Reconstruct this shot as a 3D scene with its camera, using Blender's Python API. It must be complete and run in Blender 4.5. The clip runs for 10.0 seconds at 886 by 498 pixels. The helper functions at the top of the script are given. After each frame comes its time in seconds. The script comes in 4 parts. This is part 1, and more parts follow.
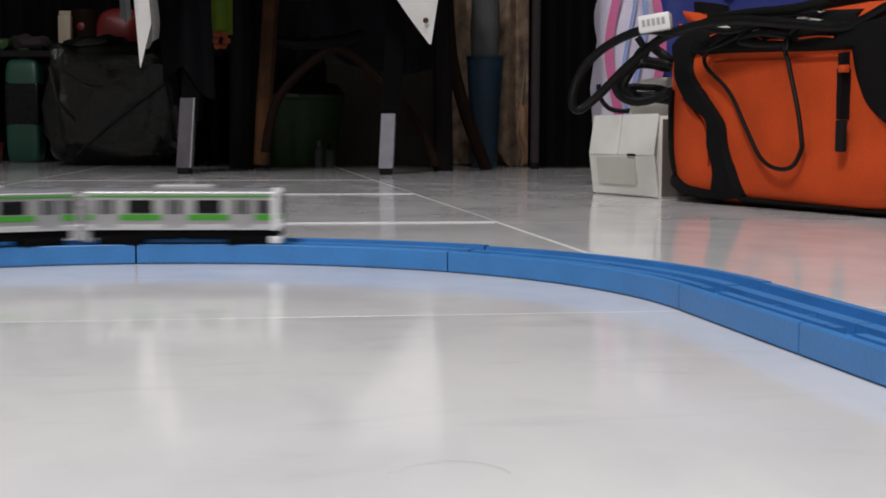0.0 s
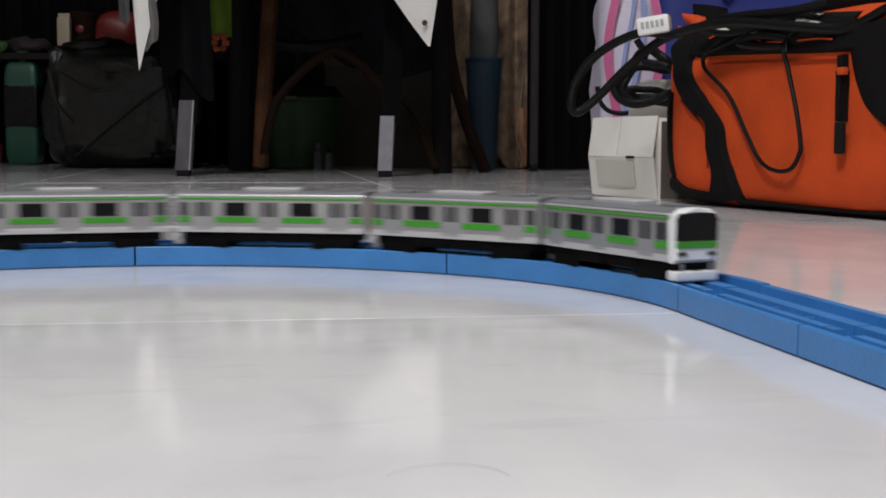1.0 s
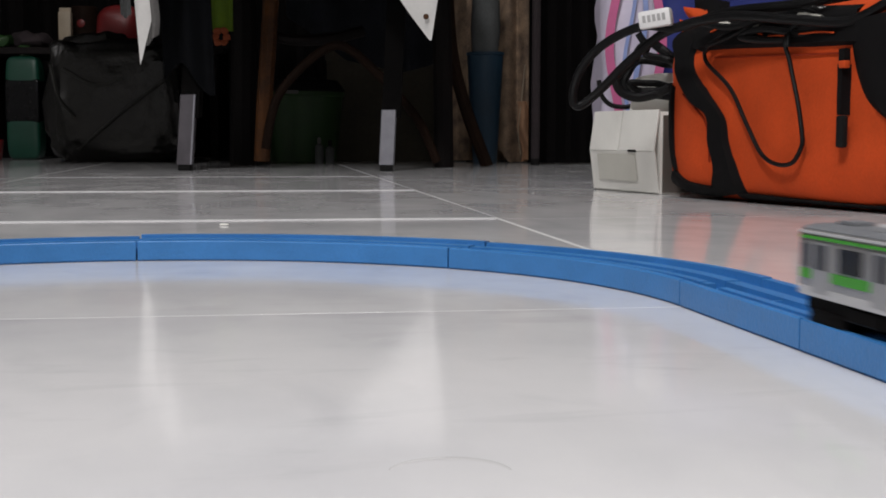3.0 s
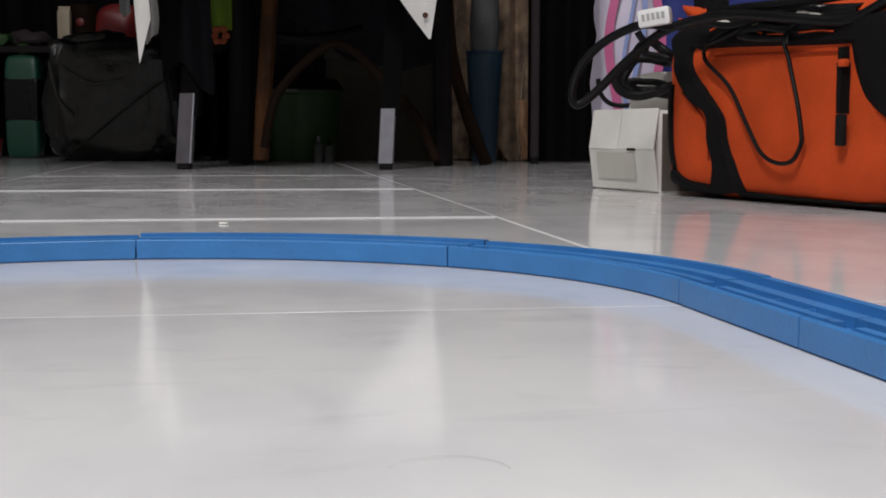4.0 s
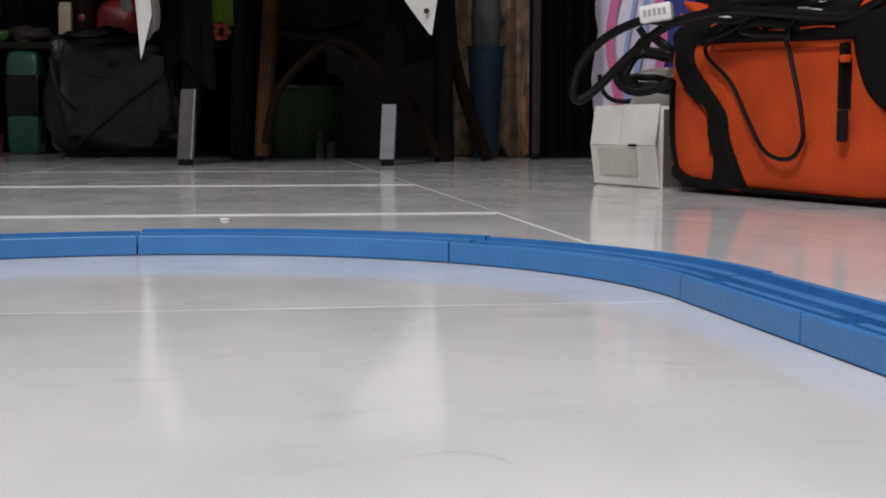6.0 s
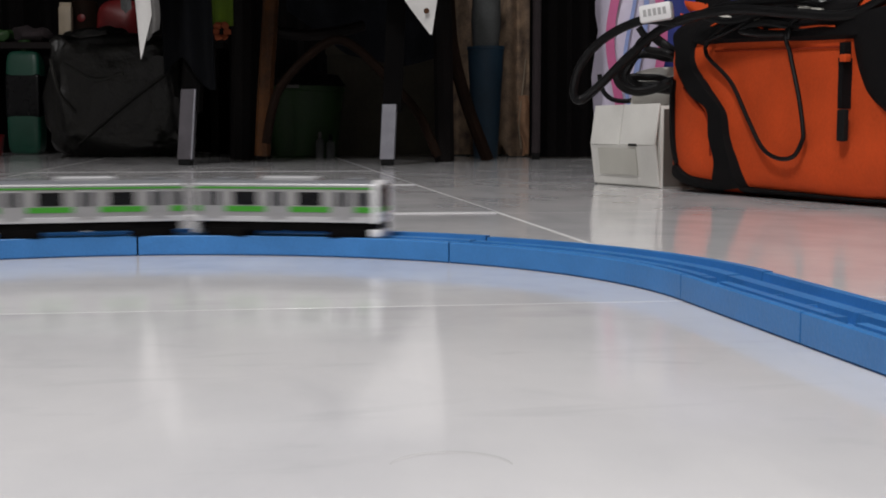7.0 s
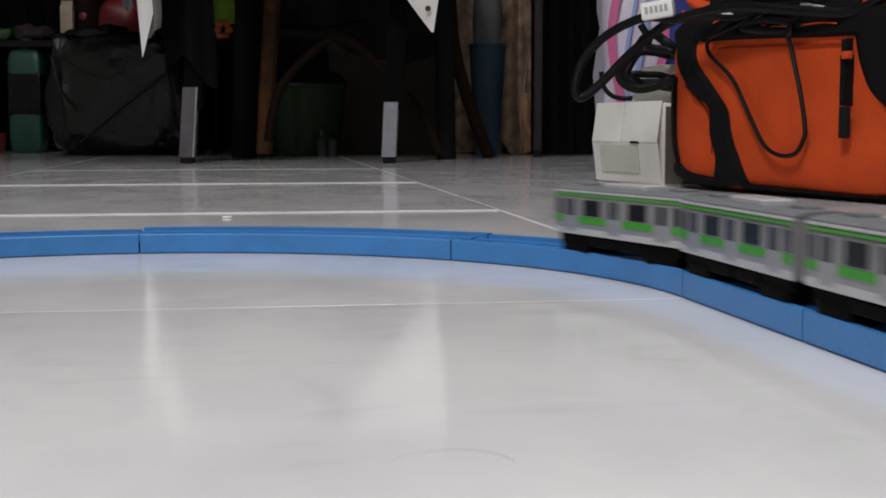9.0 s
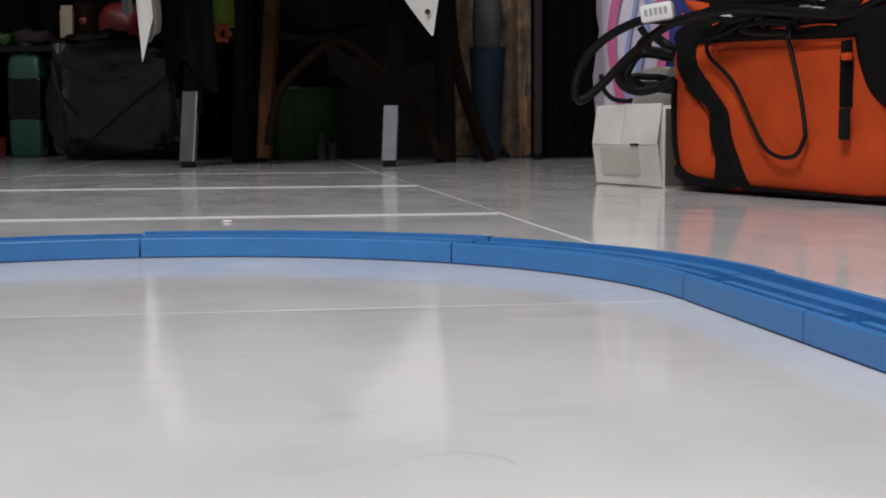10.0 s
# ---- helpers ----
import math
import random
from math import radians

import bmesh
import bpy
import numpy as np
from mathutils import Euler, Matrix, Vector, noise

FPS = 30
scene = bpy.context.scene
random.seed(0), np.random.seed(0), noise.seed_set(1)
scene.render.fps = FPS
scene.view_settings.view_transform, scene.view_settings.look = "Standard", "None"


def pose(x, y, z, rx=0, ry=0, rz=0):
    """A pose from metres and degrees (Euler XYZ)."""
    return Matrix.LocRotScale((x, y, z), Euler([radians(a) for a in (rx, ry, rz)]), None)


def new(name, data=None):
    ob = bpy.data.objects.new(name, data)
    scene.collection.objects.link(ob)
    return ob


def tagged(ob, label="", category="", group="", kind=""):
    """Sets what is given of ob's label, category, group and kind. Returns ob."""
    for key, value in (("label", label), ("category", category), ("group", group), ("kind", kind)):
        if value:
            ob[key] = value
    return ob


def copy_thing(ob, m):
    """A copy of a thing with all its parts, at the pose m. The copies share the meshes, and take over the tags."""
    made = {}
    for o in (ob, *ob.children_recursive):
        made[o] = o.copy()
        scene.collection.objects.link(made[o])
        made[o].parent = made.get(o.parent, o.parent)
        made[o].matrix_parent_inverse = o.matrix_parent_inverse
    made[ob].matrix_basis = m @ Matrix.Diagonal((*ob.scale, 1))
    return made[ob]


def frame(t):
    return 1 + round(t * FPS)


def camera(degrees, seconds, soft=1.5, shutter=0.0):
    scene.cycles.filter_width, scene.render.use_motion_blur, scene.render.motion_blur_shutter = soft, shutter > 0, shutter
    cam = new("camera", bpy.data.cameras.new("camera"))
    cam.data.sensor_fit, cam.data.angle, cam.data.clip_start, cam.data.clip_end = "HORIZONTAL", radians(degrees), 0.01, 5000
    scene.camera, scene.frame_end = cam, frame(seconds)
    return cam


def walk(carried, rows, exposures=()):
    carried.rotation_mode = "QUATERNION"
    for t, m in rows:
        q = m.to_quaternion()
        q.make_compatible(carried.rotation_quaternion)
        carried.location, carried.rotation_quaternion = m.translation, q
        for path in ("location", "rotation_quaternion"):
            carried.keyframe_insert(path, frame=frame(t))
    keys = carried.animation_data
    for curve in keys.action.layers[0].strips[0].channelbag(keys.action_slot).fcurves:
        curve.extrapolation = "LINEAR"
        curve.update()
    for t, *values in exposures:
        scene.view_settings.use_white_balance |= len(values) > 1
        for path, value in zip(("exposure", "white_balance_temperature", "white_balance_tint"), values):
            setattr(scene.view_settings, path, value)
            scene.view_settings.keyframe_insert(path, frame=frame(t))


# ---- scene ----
EYE_Z = 0.0667
TILT = 5.144
# seconds, yaw, rise, lean: degrees by which the hand-held camera strays
SWAY = [(0.0, -0.027, 0.310, 0.17), (0.5, -0.075, 0.313, 0.18), (1.0, -0.070, 0.411, 0.15), (1.5, -0.080, 0.451, 0.14),
        (2.0, -0.035, 0.413, 0.08), (2.5, 0.005, 0.261, 0.08), (4.0, -0.031, 0.088, 0.06), (4.5, -0.053, 0.103, 0.06),
        (5.0, 0.0, 0.0, 0.04), (5.5, 0.019, -0.089, 0.06), (7.0, 0.036, -0.101, 0.0), (7.5, 0.005, -0.128, -0.04),
        (8.0, 0.087, -0.125, -0.09), (8.5, 0.118, -0.169, -0.09), (9.0, 0.118, -0.202, -0.09), (9.5, 0.098, -0.071, -0.24),
        (10.0, 0.142, -0.064, -0.32)]
cam = camera(37.68, 10.0, soft=1.8, shutter=0.7)
walk(cam, [(t, pose(0, 0, EYE_Z, 90 - TILT + rise, 0, yaw) @ pose(0, 0, 0, 0, 0, lean)) for t, yaw, rise, lean in SWAY],
     [(0.0, -0.01), (4.0, -0.02), (5.5, -0.05), (7.0, -0.10), (8.0, -0.14), (10.0, -0.12)])

# ---- light ----
world = bpy.data.worlds.new("world")
scene.world = world
world.use_nodes = True
world.node_tree.nodes["Background"].inputs[0].default_value = (0.8, 0.9, 1.0, 1)
world.node_tree.nodes["Background"].inputs[1].default_value = 0.02


def area_lamp(name, m, w, h, power, color):
    data = bpy.data.lights.new(name, "AREA")
    data.shape, data.size, data.size_y, data.energy, data.color = "RECTANGLE", w, h, power, color
    ob = new(name, data)
    ob.matrix_world = m
    return ob


area_lamp("assumed_ceiling_glow", pose(-0.75, -1.05, 2.50, 0, 0, 90), 1.15, 0.30, 79, (1.0, 0.975, 0.98))
# second lamp is added: an unseen fill that lifts the far floor
area_lamp("assumed_ceiling_glow", pose(0.15, 0.45, 2.50, 0, 0, 90), 1.15, 0.30, 18, (1.0, 0.975, 0.98))


# ---- materials ----
def material(name, color, rough=0.5, metal=0.0, vary=0.12, scale=30.0, bump=0.0, fine=0.0, coat=0.0, spec=0.5, second=None, sheen=0.0):
    """Noise at two scales shifts the colour and the gloss and raises a fine relief. Object space, metres."""
    mat = bpy.data.materials.new(name)
    mat.use_nodes = True
    nodes, links = mat.node_tree.nodes, mat.node_tree.links
    b = nodes["Principled BSDF"]
    b.inputs["Roughness"].default_value, b.inputs["Metallic"].default_value = rough, metal
    b.inputs["Coat Weight"].default_value, b.inputs["Specular IOR Level"].default_value = coat, spec
    b.inputs["Sheen Weight"].default_value = sheen
    co = nodes.new("ShaderNodeTexCoord")
    big, small = nodes.new("ShaderNodeTexNoise"), nodes.new("ShaderNodeTexNoise")
    big.inputs["Scale"].default_value, big.inputs["Detail"].default_value = scale, 5
    small.inputs["Scale"].default_value, small.inputs["Detail"].default_value = scale * 14, 3
    ramp = nodes.new("ShaderNodeValToRGB")
    dark = second or tuple(c * (1 - 2 * vary) for c in color)
    ramp.color_ramp.elements[0].position, ramp.color_ramp.elements[0].color = 0.3, (*dark, 1)
    ramp.color_ramp.elements[1].position, ramp.color_ramp.elements[1].color = 0.7, (*color, 1)
    mix = nodes.new("ShaderNodeMath")
    mix.operation = "MULTIPLY_ADD"
    mix.inputs[1].default_value = 0.3
    for n in (big, small):
        links.new(co.outputs["Object"], n.inputs["Vector"])
    scaled = nodes.new("ShaderNodeMath")
    scaled.operation = "MULTIPLY"
    scaled.inputs[1].default_value = 0.72
    links.new(big.outputs["Fac"], scaled.inputs[0])
    links.new(small.outputs["Fac"], mix.inputs[0])
    links.new(scaled.outputs[0], mix.inputs[2])
    links.new(mix.outputs[0], ramp.inputs["Fac"])
    links.new(ramp.outputs["Color"], b.inputs["Base Color"])
    wear = nodes.new("ShaderNodeMapRange")
    wear.inputs["To Min"].default_value, wear.inputs["To Max"].default_value = max(0.02, rough * 0.8), min(1, rough * 1.2)
    links.new(big.outputs["Fac"], wear.inputs["Value"])
    links.new(wear.outputs[0], b.inputs["Roughness"])
    if bump or fine:
        bm_ = nodes.new("ShaderNodeBump")
        bm_.inputs["Strength"].default_value, bm_.inputs["Distance"].default_value = 0.6, bump or fine
        links.new((big if bump else small).outputs["Fac"], bm_.inputs["Height"])
        links.new(bm_.outputs[0], b.inputs["Normal"])
    return mat


def tile_material():
    """Polished off-white porcelain: pale clouds and a few grey streaks."""
    mat = bpy.data.materials.new("polished_porcelain")
    mat.use_nodes = True
    nodes, links = mat.node_tree.nodes, mat.node_tree.links
    b = nodes["Principled BSDF"]
    co, info = nodes.new("ShaderNodeTexCoord"), nodes.new("ShaderNodeObjectInfo")
    shift = nodes.new("ShaderNodeVectorMath")
    shift.operation = "MULTIPLY_ADD"
    shift.inputs[1].default_value = (1.6, 1.0, 1.0)
    jump = nodes.new("ShaderNodeVectorMath")
    jump.operation = "SCALE"
    jump.inputs[0].default_value, jump.inputs["Scale"].default_value = (17, 31, 7), 1
    links.new(info.outputs["Random"], jump.inputs["Scale"])
    links.new(co.outputs["Object"], shift.inputs[0])
    links.new(jump.outputs[0], shift.inputs[2])
    cloud, streak = nodes.new("ShaderNodeTexNoise"), nodes.new("ShaderNodeTexNoise")
    cloud.inputs["Scale"].default_value, cloud.inputs["Detail"].default_value = 9, 8
    streak.inputs["Scale"].default_value, streak.inputs["Detail"].default_value, streak.inputs["Distortion"].default_value = 11, 8, 1.2
    ramp = nodes.new("ShaderNodeValToRGB")
    ramp.color_ramp.elements[0].position, ramp.color_ramp.elements[0].color = 0.30, (0.605, 0.605, 0.62, 1)
    ramp.color_ramp.elements[1].position, ramp.color_ramp.elements[1].color = 0.62, (0.70, 0.695, 0.70, 1)
    vein = nodes.new("ShaderNodeValToRGB")
    vein.color_ramp.elements[0].position, vein.color_ramp.elements[0].color = 0.30, (0.945, 0.945, 0.95, 1)
    vein.color_ramp.elements[1].position, vein.color_ramp.elements[1].color = 0.46, (1, 1, 1, 1)
    mul = nodes.new("ShaderNodeMix")
    mul.data_type, mul.blend_type = "RGBA", "MULTIPLY"
    mul.inputs["Factor"].default_value = 1
    for n in (cloud, streak):
        links.new(shift.outputs[0], n.inputs["Vector"])
    links.new(cloud.outputs["Fac"], ramp.inputs["Fac"])
    links.new(streak.outputs["Fac"], vein.inputs["Fac"])
    links.new(ramp.outputs["Color"], mul.inputs[6])
    links.new(vein.outputs["Color"], mul.inputs[7])
    # faint scuffs that run askew over the glaze
    turned, scuff, faint = nodes.new("ShaderNodeMapping"), nodes.new("ShaderNodeTexNoise"), nodes.new("ShaderNodeValToRGB")
    turned.inputs["Rotation"].default_value, turned.inputs["Scale"].default_value = (0, 0, radians(24)), (9, 46, 1)
    scuff.inputs["Scale"].default_value, scuff.inputs["Detail"].default_value, scuff.inputs["Distortion"].default_value = 1.0, 4, 0.6
    faint.color_ramp.elements[0].position, faint.color_ramp.elements[0].color = 0.60, (1, 1, 1, 1)
    faint.color_ramp.elements[1].position, faint.color_ramp.elements[1].color = 0.72, (0.93, 0.93, 0.935, 1)
    worn = nodes.new("ShaderNodeMix")
    worn.data_type, worn.blend_type = "RGBA", "MULTIPLY"
    worn.inputs["Factor"].default_value = 1
    links.new(shift.outputs[0], turned.inputs["Vector"])
    links.new(turned.outputs[0], scuff.inputs["Vector"])
    links.new(scuff.outputs["Fac"], faint.inputs["Fac"])
    links.new(mul.outputs[2], worn.inputs[6])
    links.new(faint.outputs["Color"], worn.inputs[7])
    links.new(worn.outputs[2], b.inputs["Base Color"])
    smear = nodes.new("ShaderNodeMapRange")
    smear.inputs["To Min"].default_value, smear.inputs["To Max"].default_value = 0.055, 0.15
    links.new(cloud.outputs["Fac"], smear.inputs["Value"])
    links.new(smear.outputs[0], b.inputs["Roughness"])
    b.inputs["Specular IOR Level"].default_value = 0.28
    ripple = nodes.new("ShaderNodeTexNoise")
    ripple.inputs["Scale"].default_value = 14
    links.new(co.outputs["Object"], ripple.inputs["Vector"])
    bump = nodes.new("ShaderNodeBump")
    bump.inputs["Strength"].default_value, bump.inputs["Distance"].default_value = 0.2, 0.0013
    links.new(ripple.outputs["Fac"], bump.inputs["Height"])
    links.new(bump.outputs[0], b.inputs["Normal"])
    return mat


M_TILE = tile_material()
M_GROUT = material("white_grout", (0.60, 0.60, 0.595), 0.6, vary=0.05, scale=40)
M_WALL = material("dull_plaster", (0.31, 0.30, 0.285), 0.85, vary=0.1, scale=4, bump=0.002)
M_CEIL = material("white_ceiling_paint", (0.72, 0.71, 0.69), 0.9, vary=0.04, scale=3)
M_TRACK = material("blue_track_plastic", (0.046, 0.212, 0.53), 0.38, vary=0.11, scale=45, fine=0.0003)
M_SILVER = material("silver_grey_plastic", (0.46, 0.455, 0.46), 0.34, metal=0.7, vary=0.05, scale=120)
M_ROOF = material("matt_grey_roof_plastic", (0.165, 0.172, 0.185), 0.5, vary=0.05, scale=120)
M_PALE = material("pale_grey_plastic", (0.56, 0.56, 0.56), 0.4, vary=0.03, scale=120)
M_PALESILVER = material("pale_silver_plastic", (0.55, 0.55, 0.56), 0.4, metal=0.3, vary=0.04, scale=120)
M_WHITE = material("white_plastic", (0.80, 0.80, 0.80), 0.35, vary=0.03, scale=90)
M_GREEN = material("yellow_green_paint", (0.042, 0.29, 0.016), 0.4, vary=0.05, scale=120)
M_BLACKGLASS = material("black_gloss_plastic", (0.006, 0.006, 0.007), 0.25, vary=0.1, scale=90, spec=0.2)
M_GREYGLASS = material("dim_grey_window_paint", (0.050, 0.050, 0.055), 0.3, vary=0.1, scale=90)
M_DOORGLASS = material("dark_door_window_paint", (0.022, 0.022, 0.026), 0.3, vary=0.1, scale=90)
M_CHASSIS = material("black_chassis_plastic", (0.0035, 0.003, 0.003), 0.7, spec=0.06, vary=0.2, scale=150)
M_ORANGE = material("orange_woven_nylon", (0.67, 0.082, 0.016), 0.8, vary=0.13, scale=22, fine=0.0006, spec=0.2)
M_BLACKWEB = material("black_nylon_webbing", (0.006, 0.0055, 0.006), 0.85, vary=0.2, scale=60, fine=0.0006, spec=0.15)
M_CABLE = material("black_rubber_cable", (0.005, 0.005, 0.0055), 0.5, spec=0.2, vary=0.2, scale=80)
M_CARD = material("white_cardboard", (0.82, 0.81, 0.76), 0.75, vary=0.05, scale=25, fine=0.0002)
M_CARDGREY = material("greyish_cardboard", (0.60, 0.59, 0.53), 0.8, vary=0.05, scale=25)
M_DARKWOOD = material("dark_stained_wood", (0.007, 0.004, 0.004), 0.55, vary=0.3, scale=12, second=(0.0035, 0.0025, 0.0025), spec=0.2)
M_BROWNWOOD = material("brown_varnished_wood", (0.12, 0.044, 0.011), 0.5, vary=0.3, scale=14, second=(0.012, 0.006, 0.004), spec=0.25)
M_WALNUT = material("dull_walnut", (0.020, 0.010, 0.006), 0.75, vary=0.3, scale=14, spec=0.1)
M_STEEL = material("grey_painted_steel", (0.32, 0.32, 0.36), 0.45, metal=0.2, vary=0.12, scale=50)
M_SHADESTEEL = material("shaded_grey_steel", (0.115, 0.105, 0.12), 0.5, metal=0.2, vary=0.2, scale=40)
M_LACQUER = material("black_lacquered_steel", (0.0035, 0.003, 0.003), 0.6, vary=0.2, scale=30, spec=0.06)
M_GARMENT = material("blue_black_cloth", (0.024, 0.026, 0.032), 0.95, vary=0.3, scale=18, bump=0.004, spec=0.1)
M_AIRCON = material("light_grey_plastic", (0.40, 0.40, 0.41), 0.3, vary=0.05, scale=90)
M_VENT = material("mid_grey_plastic", (0.28, 0.28, 0.29), 0.4, vary=0.06, scale=90)
M_SEAM = material("dark_orange_stitching", (0.36, 0.035, 0.008), 0.85, vary=0.2, scale=120, spec=0.2)
M_DARKCARD = material("dark_grey_brown_card", (0.13, 0.115, 0.10), 0.8, vary=0.15, scale=30)
M_RUST = material("rusty_tan_cloth", (0.50, 0.28, 0.16), 0.9, vary=0.25, scale=18, bump=0.006)
M_ARC = material("faint_grey_arc", (0.668, 0.664, 0.668), 0.10, vary=0.06, scale=60)
M_RUBBER = material("black_rubber", (0.008, 0.008, 0.008), 0.75, spec=0.2, vary=0.2, scale=60)
M_BINBAG = material("black_plastic_film", (0.017, 0.0165, 0.0155), 0.36, vary=0.3, scale=22, bump=0.012)
M_PALEFILM = material("paler_black_film", (0.040, 0.039, 0.035), 0.5, vary=0.3, scale=30)
M_WHITECLOTH = material("white_cotton", (0.78, 0.77, 0.75), 0.85, vary=0.06, scale=12, bump=0.002, sheen=0.2)
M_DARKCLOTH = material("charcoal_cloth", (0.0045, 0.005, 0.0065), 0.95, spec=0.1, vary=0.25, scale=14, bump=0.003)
M_RED = material("red_glossy_plastic", (0.17, 0.011, 0.012), 0.45, vary=0.1, scale=15)
M_TEAL = material("teal_green_plastic", (0.008, 0.068, 0.042), 0.4, vary=0.12, scale=15)
M_GREENPL = material("green_plastic", (0.018, 0.065, 0.011), 0.45, vary=0.2, scale=12)
M_LIME = material("lime_green_cloth", (0.14, 0.24, 0.012), 0.85, vary=0.2, scale=30)
M_FLOWER = material("orange_cloth", (0.36, 0.075, 0.02), 0.85, vary=0.2, scale=40)
M_NAVY = material("dark_blue_plastic", (0.007, 0.033, 0.062), 0.5, vary=0.2, scale=10)
M_BLUE = material("royal_blue_nylon", (0.008, 0.022, 0.21), 0.6, vary=0.15, scale=12, bump=0.004)
M_TAN = material("tan_sacking", (0.42, 0.29, 0.19), 0.9, vary=0.2, scale=26, bump=0.01, second=(0.05, 0.035, 0.03))
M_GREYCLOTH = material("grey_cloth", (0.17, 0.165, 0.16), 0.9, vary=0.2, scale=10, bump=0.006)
M_BEIGE = material("beige_plastic", (0.40, 0.33, 0.24), 0.5, vary=0.1, scale=20)
M_LILAC = material("white_lilac_film", (0.60, 0.55, 0.68), 0.45, vary=0.1, scale=10, bump=0.004)
M_PINK = material("pink_film", (0.55, 0.12, 0.28), 0.45, vary=0.1, scale=20)
M_PALEBLUE = material("pale_blue_film", (0.25, 0.32, 0.60), 0.45, vary=0.1, scale=20)
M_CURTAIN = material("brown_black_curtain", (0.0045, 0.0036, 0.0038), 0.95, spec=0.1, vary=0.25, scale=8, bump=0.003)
M_DRAB = material("drab_olive_surface", (0.12, 0.105, 0.078), 0.85, vary=0.2, scale=9)
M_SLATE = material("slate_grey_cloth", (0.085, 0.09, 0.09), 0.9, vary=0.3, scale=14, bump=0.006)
M_MAUVE = material("dusky_mauve_cloth", (0.035, 0.024, 0.027), 0.9, vary=0.3, scale=20, bump=0.004)
M_GREYINK = material("grey_print", (0.38, 0.38, 0.38), 0.7, vary=0.05, scale=50)
M_GLOW = bpy.data.materials.new("lamp_diffuser")
M_GLOW.use_nodes = True
M_GLOW.node_tree.nodes["Principled BSDF"].inputs["Emission Color"].default_value = (1, 0.98, 0.96, 1)
M_GLOW.node_tree.nodes["Principled BSDF"].inputs["Emission Strength"].default_value = 4.0


# ---- mesh tools ----
def mesh_object(name, bm, mat, smooth=True, edge=35):
    me = bpy.data.meshes.new(name)
    bmesh.ops.recalc_face_normals(bm, faces=bm.faces)
    if smooth:
        for f in bm.faces:
            f.smooth = True
        for e in bm.edges:
            if len(e.link_faces) == 2 and e.calc_face_angle(0) > radians(edge):
                e.smooth = False
    bm.to_mesh(me)
    bm.free()
    if mat:
        me.materials.append(mat)
    return new(name, me)


def part(name, bm, mat, parent, label=""):
    ob = mesh_object(name, bm, mat)
    ob.parent = parent
    return tagged(ob, label)


def thing(name, label, category, m=None, group="", kind=""):
    ob = new(name)
    ob.empty_display_size = 0.05
    ob.matrix_world = m or Matrix()
    return tagged(ob, label, category, group, kind)


def box(x0, x1, y0, y1, z0, z1, bevel=0.0, segments=2, bm=None):
    out = bmesh.new()
    bmesh.ops.create_cube(out, size=1)
    for v in out.verts:
        v.co = ((x0 + x1) / 2 + v.co.x * (x1 - x0), (y0 + y1) / 2 + v.co.y * (y1 - y0), (z0 + z1) / 2 + v.co.z * (z1 - z0))
    if bevel:
        bmesh.ops.bevel(out, geom=out.edges[:], offset=bevel, segments=segments, profile=0.6, affect="EDGES")
    return joined(bm, out) if bm is not None else out


def joined(bm, other):
    me = bpy.data.meshes.new("tmp")
    other.to_mesh(me)
    other.free()
    bm.from_mesh(me)
    bpy.data.meshes.remove(me)
    return bm


def sweep(points, profile, closed=True, caps=True):
    """Carries a profile (list of (side, up)) along points with frames (place, side, up)."""
    bm = bmesh.new()
    rings = [[bm.verts.new(p + s * a + u * b) for a, b in profile] for p, s, u in points]
    n = len(profile)
    for r0, r1 in zip(rings, rings[1:]):
        for i in range(n if closed else n - 1):
            j = (i + 1) % n
            bm.faces.new((r0[i], r0[j], r1[j], r1[i]))
    if caps and closed:
        bm.faces.new(rings[0])
        bm.faces.new(rings[-1][::-1])
    return bm


def smooth_path(pts, steps=8):
    """A Catmull-Rom line through the points."""
    p = [Vector(q) for q in pts]
    p = [2 * p[0] - p[1], *p, 2 * p[-1] - p[-2]]
    out = []
    for a, b, c, d in zip(p, p[1:], p[2:], p[3:]):
        for i in range(steps):
            t = i / steps
            out.append(0.5 * (2 * b + (c - a) * t + (2 * a - 5 * b + 4 * c - d) * t * t + (3 * b - a - 3 * c + d) * t ** 3))
    out.append(p[-2])
    return out


def tube(pts, radius, sides=8, steps=8, taper=None, flat=1.0):
    path = smooth_path(pts, steps)
    frames = []
    for i, q in enumerate(path):
        d = (path[min(i + 1, len(path) - 1)] - path[max(i - 1, 0)]).normalized()
        s = d.cross(Vector((0.31, 0.95, 0.05))).normalized()
        r = radius if taper is None else radius + (taper - radius) * i / (len(path) - 1)
        frames.append((q, s * r, d.cross(s) * r * flat))
    return sweep(frames, [(math.cos(a), math.sin(a)) for a in (k * math.tau / sides for k in range(sides))])


def lathe(profile, sides=24, squash=1.0, caps=True):
    """Turns (radius, z) round the z axis."""
    bm = bmesh.new()
    rings = []
    for r, z in profile:
        rings.append([bm.verts.new((r * math.cos(k * math.tau / sides), squash * r * math.sin(k * math.tau / sides), z)) for k in range(sides)])
    for r0, r1 in zip(rings, rings[1:]):
        for i in range(sides):
            bm.faces.new((r0[i], r0[(i + 1) % sides], r1[(i + 1) % sides], r1[i]))
    if caps:
        bm.faces.new(rings[0][::-1])
        bm.faces.new(rings[-1])
    return bm


